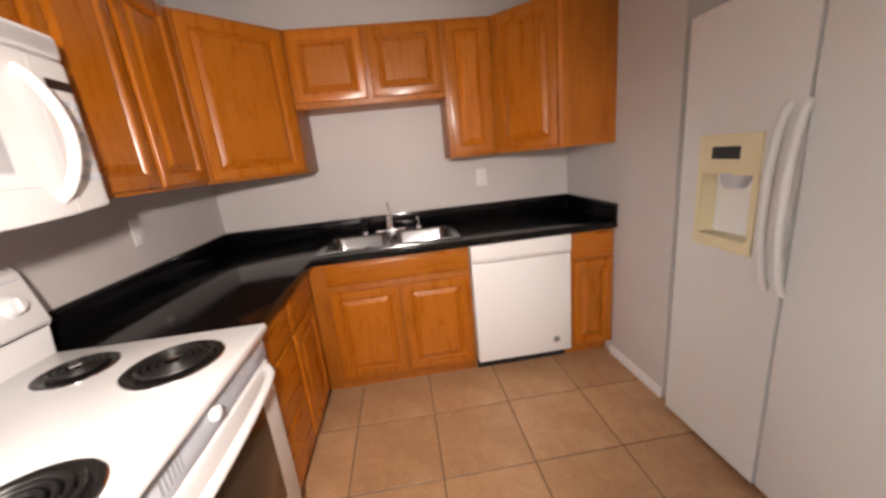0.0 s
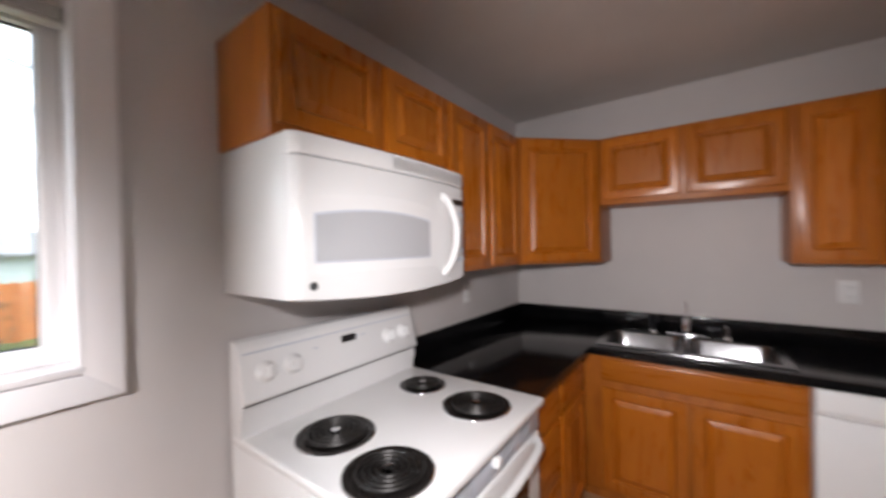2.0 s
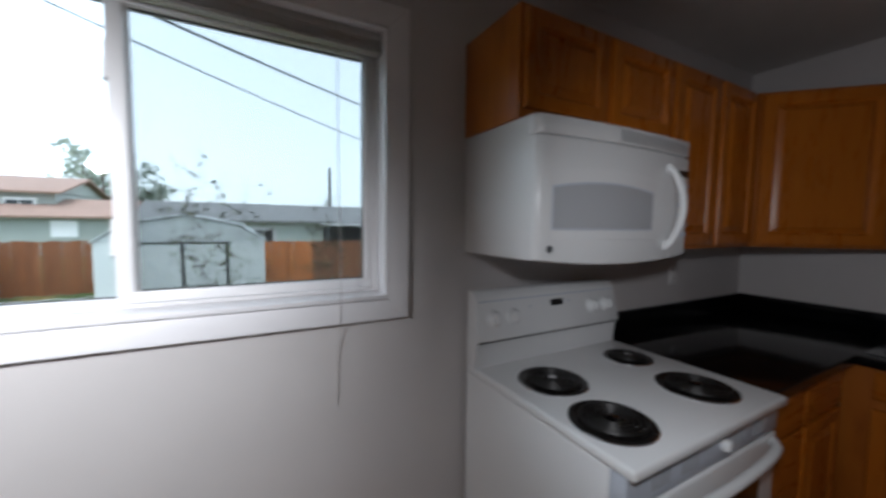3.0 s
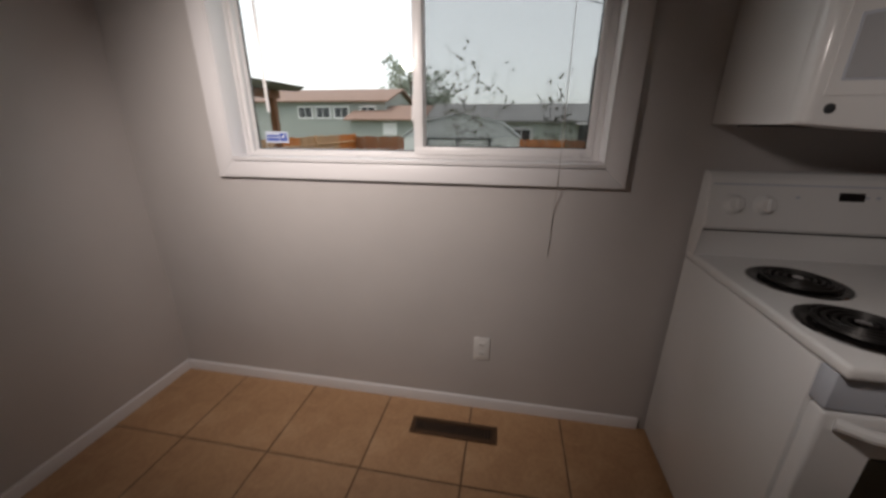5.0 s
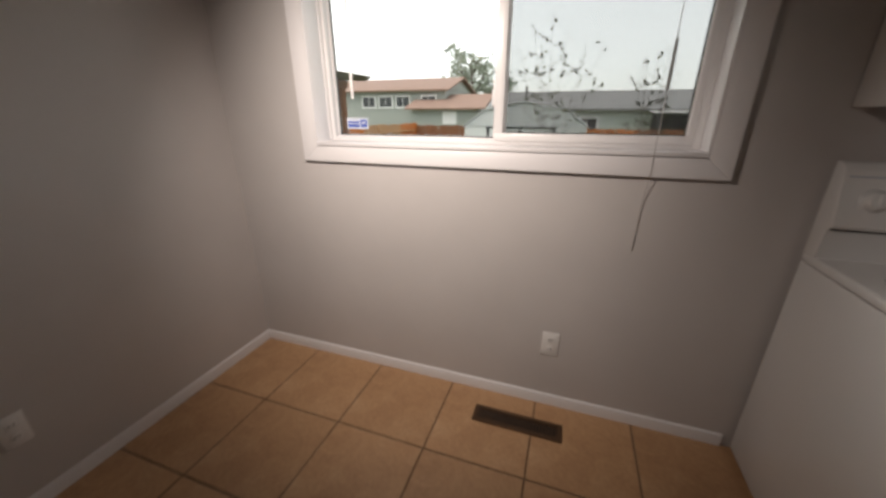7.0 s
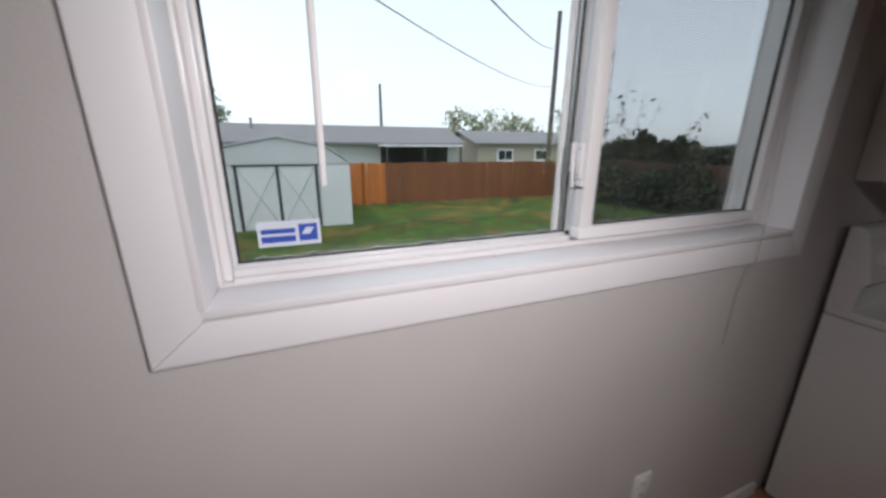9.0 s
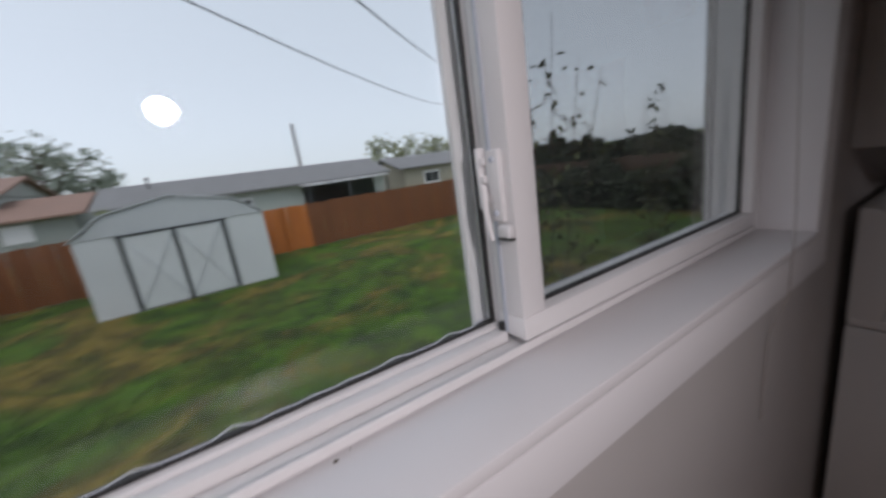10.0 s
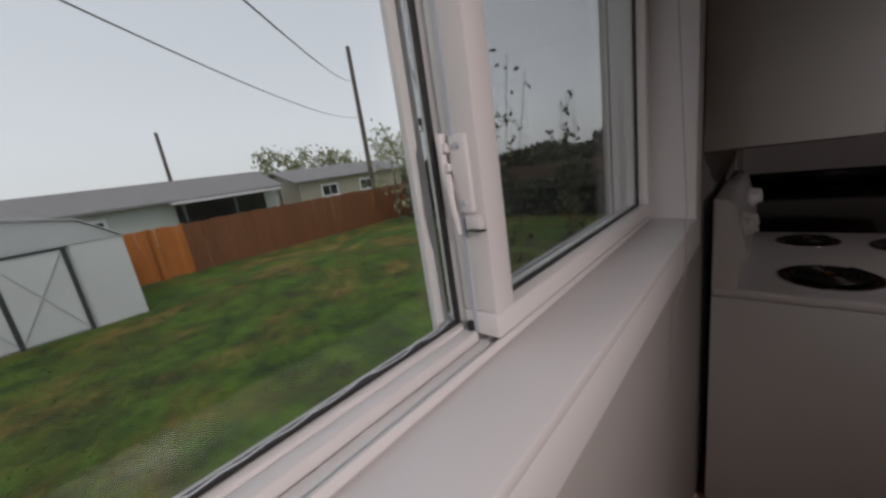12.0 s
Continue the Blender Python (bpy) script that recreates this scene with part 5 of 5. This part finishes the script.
def hedge(x0, x1, y, h, seed, label="dense dark hedge along the garden edge", leaf=0.16, n=9000, deep=0.28):
    r = random.Random(seed)
    t = thing("hedge", ((x0 + x1) / 2, y, GZ), label, "hedge")
    bm = bmesh.new()
    for k in range(12):
        x = x0 + (x1 - x0) * (k + 0.5) / 12
        tube(bm, [(x, y, GZ), (x + r.uniform(-0.1, 0.1), y, GZ + h * 0.6)], 0.03, 5, 0.01)
    part("stem", bm, BARK, t)
    verts, faces = [], []
    for k in range(n):
        u = r.random()
        hh = h * (0.85 + 0.15 * math.sin(u * 17) + 0.1 * math.sin(u * 41))
        c = Vector((x0 + (x1 - x0) * u, y + r.gauss(0, deep), GZ + hh * r.random() ** 0.7))
        q = Euler((r.uniform(0, 6.3), r.uniform(0, 6.3), r.uniform(0, 6.3))).to_matrix()
        s = leaf * r.uniform(0.6, 1.4)
        i = len(verts)
        verts += [tuple(c + q @ Vector(p) * s) for p in ((-0.5, 0, 0), (0, -0.3, 0.08), (0.5, 0, 0), (0, 0.3, 0.08))]
        faces.append((i, i + 1, i + 2, i + 3))
    me = bpy.data.meshes.new("foliage")
    me.from_pydata(verts, [], faces)
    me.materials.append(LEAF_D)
    ob = new("foliage", me)
    ob.parent = t
    ob.matrix_parent_inverse = Matrix.Translation(t.location).inverted()
    tagged(ob, kind="stuff")


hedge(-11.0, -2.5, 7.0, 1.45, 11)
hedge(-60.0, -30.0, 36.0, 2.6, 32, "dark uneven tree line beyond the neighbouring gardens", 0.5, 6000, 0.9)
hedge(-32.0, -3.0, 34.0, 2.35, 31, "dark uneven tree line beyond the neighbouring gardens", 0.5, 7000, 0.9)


def weed(y, top, spread, leaves, seed, label):
    """A leggy plant that grows against the outside of the window."""
    r = random.Random(seed)
    t = thing("garden_weed", (-0.22, y, GZ), label, "plant", "weeds outside the window")
    verts, faces = [], []

    def leaf(c, sz):
        m3 = Euler((r.uniform(-0.9, 0.9), r.uniform(-0.9, 0.9), r.uniform(0, 6.3))).to_matrix() @ Euler((0, r.uniform(0.2, 1.3), 0)).to_matrix()
        b = len(verts)
        verts.extend(tuple(c + m3 @ Vector(p) * sz) for p in ((-0.5, 0, 0), (-0.15, -0.28, 0.06), (0.2, -0.25, 0.06), (0.55, 0, 0), (0.2, 0.25, 0.06), (-0.15, 0.28, 0.06)))
        faces.append(tuple(range(b, b + 6)))

    for k in range(7):
        bm = bmesh.new()
        side = (k - 3) / 3
        lean = side * spread + r.uniform(-0.03, 0.03)
        z1 = top - r.uniform(0.0, 0.14) - 0.05 * abs(side)
        pts = []
        for u in range(17):
            w = u / 16
            pts.append(Vector((-0.225 + 0.02 * w + r.uniform(-0.004, 0.004), y + lean * (0.30 + 0.70 * w ** 6) + 0.008 * math.sin(9 * w + k) + r.uniform(-0.004, 0.004), GZ + (z1 - GZ) * w)))
        tube(bm, pts, 0.0022, 6, 0.0005)
        # short side twigs on the upper third
        for q in range(7):
            w = 0.74 + 0.035 * q
            a = pts[int(w * 16)].lerp(pts[min(16, int(w * 16) + 1)], w * 16 % 1)
            d = 1 if q % 2 else -1
            e = a + Vector((r.uniform(-0.008, 0.008), d * r.uniform(0.02, 0.065), r.uniform(0.005, 0.045)))
            tube(bm, [a, a.lerp(e, 0.5) + Vector((0, d * 0.004, -0.003)), e], 0.0010, 5, 0.0005)
            for p in range(4):
                leaf(a.lerp(e, 0.4 + 0.2 * p) + Vector((r.gauss(0, 0.003), r.gauss(0, 0.003), r.gauss(0, 0.005))), r.uniform(0.010, 0.019))
        part("stem", bm, BARK, t)
        for _ in range(leaves):
            w = 1 - 0.22 * r.random()
            a = pts[min(16, int(w * 16))].lerp(pts[min(16, int(w * 16) + 1)], w * 16 % 1)
            leaf(a + Vector((r.gauss(0, 0.006), r.gauss(0, 0.012), r.gauss(0, 0.010))), r.uniform(0.010, 0.020))
    me = bpy.data.meshes.new("leaves")
    me.from_pydata(verts, [], faces)
    me.materials.append(LEAF_E)
    ob = new("leaves", me)
    ob.parent = t
    ob.matrix_parent_inverse = Matrix.Translation(t.location).inverted()
    tagged(ob, kind="stuff")


weed(-3.00, 1.72, 0.13, 26, 21, "leggy garden weed with small dark leaves outside the window")
weed(-2.65, 1.60, 0.07, 14, 22, "leggy garden weed with small dark leaves by the window edge")

# blue drum by the patio cover, placed to fit the camera's view on an added, unseen timber stand
dr = thing("plastic_drum", (-6.85, -8.25, GZ + 0.95), "blue plastic drum placed to fit the view, on an added stand", "drum")
part("barrel", lathe(bmesh.new(), [(0.15, 0.0), (0.17, 0.04), (0.185, 0.2), (0.17, 0.36), (0.15, 0.40), (0.0, 0.40)], (-6.85, -8.25, GZ + 0.951), seg=24), BLUEP, dr)
part("rim", lathe(bmesh.new(), [(0.172, 0.0), (0.180, 0.015), (0.172, 0.03)], (-6.85, -8.25, GZ + 1.29), seg=24), BLUEP, dr)
sd2 = thing("added_drum_stand", (-6.85, -8.25, GZ), "added brown timber stand that lifts the blue drum into view", "stand")
part("top", box(-7.15, -6.55, -8.55, -7.95, GZ + 0.88, GZ + 0.95, 0.005), FENCE_B, sd2)
for x in (-7.11, -6.59):
    for y in (-8.51, -7.99):
        part("leg", box(x - 0.04, x + 0.04, y - 0.04, y + 0.04, GZ, GZ + 0.88), FENCE_B, sd2)


gp_ = thing("garden_post", (-10.6, -8.05, GZ), "small white garden post beside the fence corner", "garden post")
part("shaft", lathe(bmesh.new(), [(0.11, 0.0), (0.11, 0.03), (0.085, 0.06), (0.075, 0.85), (0.0, 0.85)], (-10.6, -8.05, GZ), seg=16), SHED, gp_)
part("cap", lathe(bmesh.new(), [(0.085, 0.0), (0.095, 0.03), (0.06, 0.09), (0.0, 0.11)], (-10.6, -8.05, GZ + 0.851), seg=16), SHED, gp_)


# grass blades over the near lawn
def grass():
    r = np.random.default_rng(5)
    n = 60000
    x = -0.3 - 8.4 * r.random(n) ** 1.1
    y = -6.5 + 11.5 * r.random(n)
    a = r.random(n) * 6.283
    h = 0.006 + 0.016 * r.random(n)
    wd = 0.006 + 0.006 * r.random(n)
    lean = (r.random((n, 2)) - 0.5) * 0.12
    base = np.stack([x, y, np.full(n, GZ)], 1)
    side = np.stack([np.cos(a) * wd, np.sin(a) * wd, np.zeros(n)], 1)
    tip = base + np.stack([lean[:, 0], lean[:, 1], h], 1)
    verts = np.stack([base - side, base + side, tip], 1).reshape(-1, 3)
    me = bpy.data.meshes.new("grass")
    me.from_pydata(verts.tolist(), [], np.arange(3 * n).reshape(-1, 3).tolist())
    me.materials.append(GRASS)
    tagged(new("grass", me), "tufted wet green lawn grass", "grass", kind="stuff")


grass()

# ---------------------------------------------------------------- floor tiles
floor = bpy.data.objects["floor"]
T, J = 0.408, 0.0035
xs = [0.0] + [0.420 + T * k for k in range(8)]
ys = [0.0] + [-0.483 - T * k for k in range(11)]
cache = {}
for i in range(len(xs) - 1):
    for j in range(len(ys) - 1):
        x0, x1 = xs[i] + J, min(xs[i + 1], 3.18) - J
        y1, y0 = ys[j] - J, max(ys[j + 1], S) + J
        if x1 - x0 < 0.02 or y1 - y0 < 0.02:
            continue
        key = (round(x1 - x0, 3), round(y1 - y0, 3))
        if key not in cache:
            cache[key] = mesh_of(box(0, key[0], 0, key[1], -0.0025, 0.0, 0.0015, 1), "tile", TILE)
        ob = new("tile", cache[key])
        ob.parent = floor
        ob.location = (x0, y0, FZ)
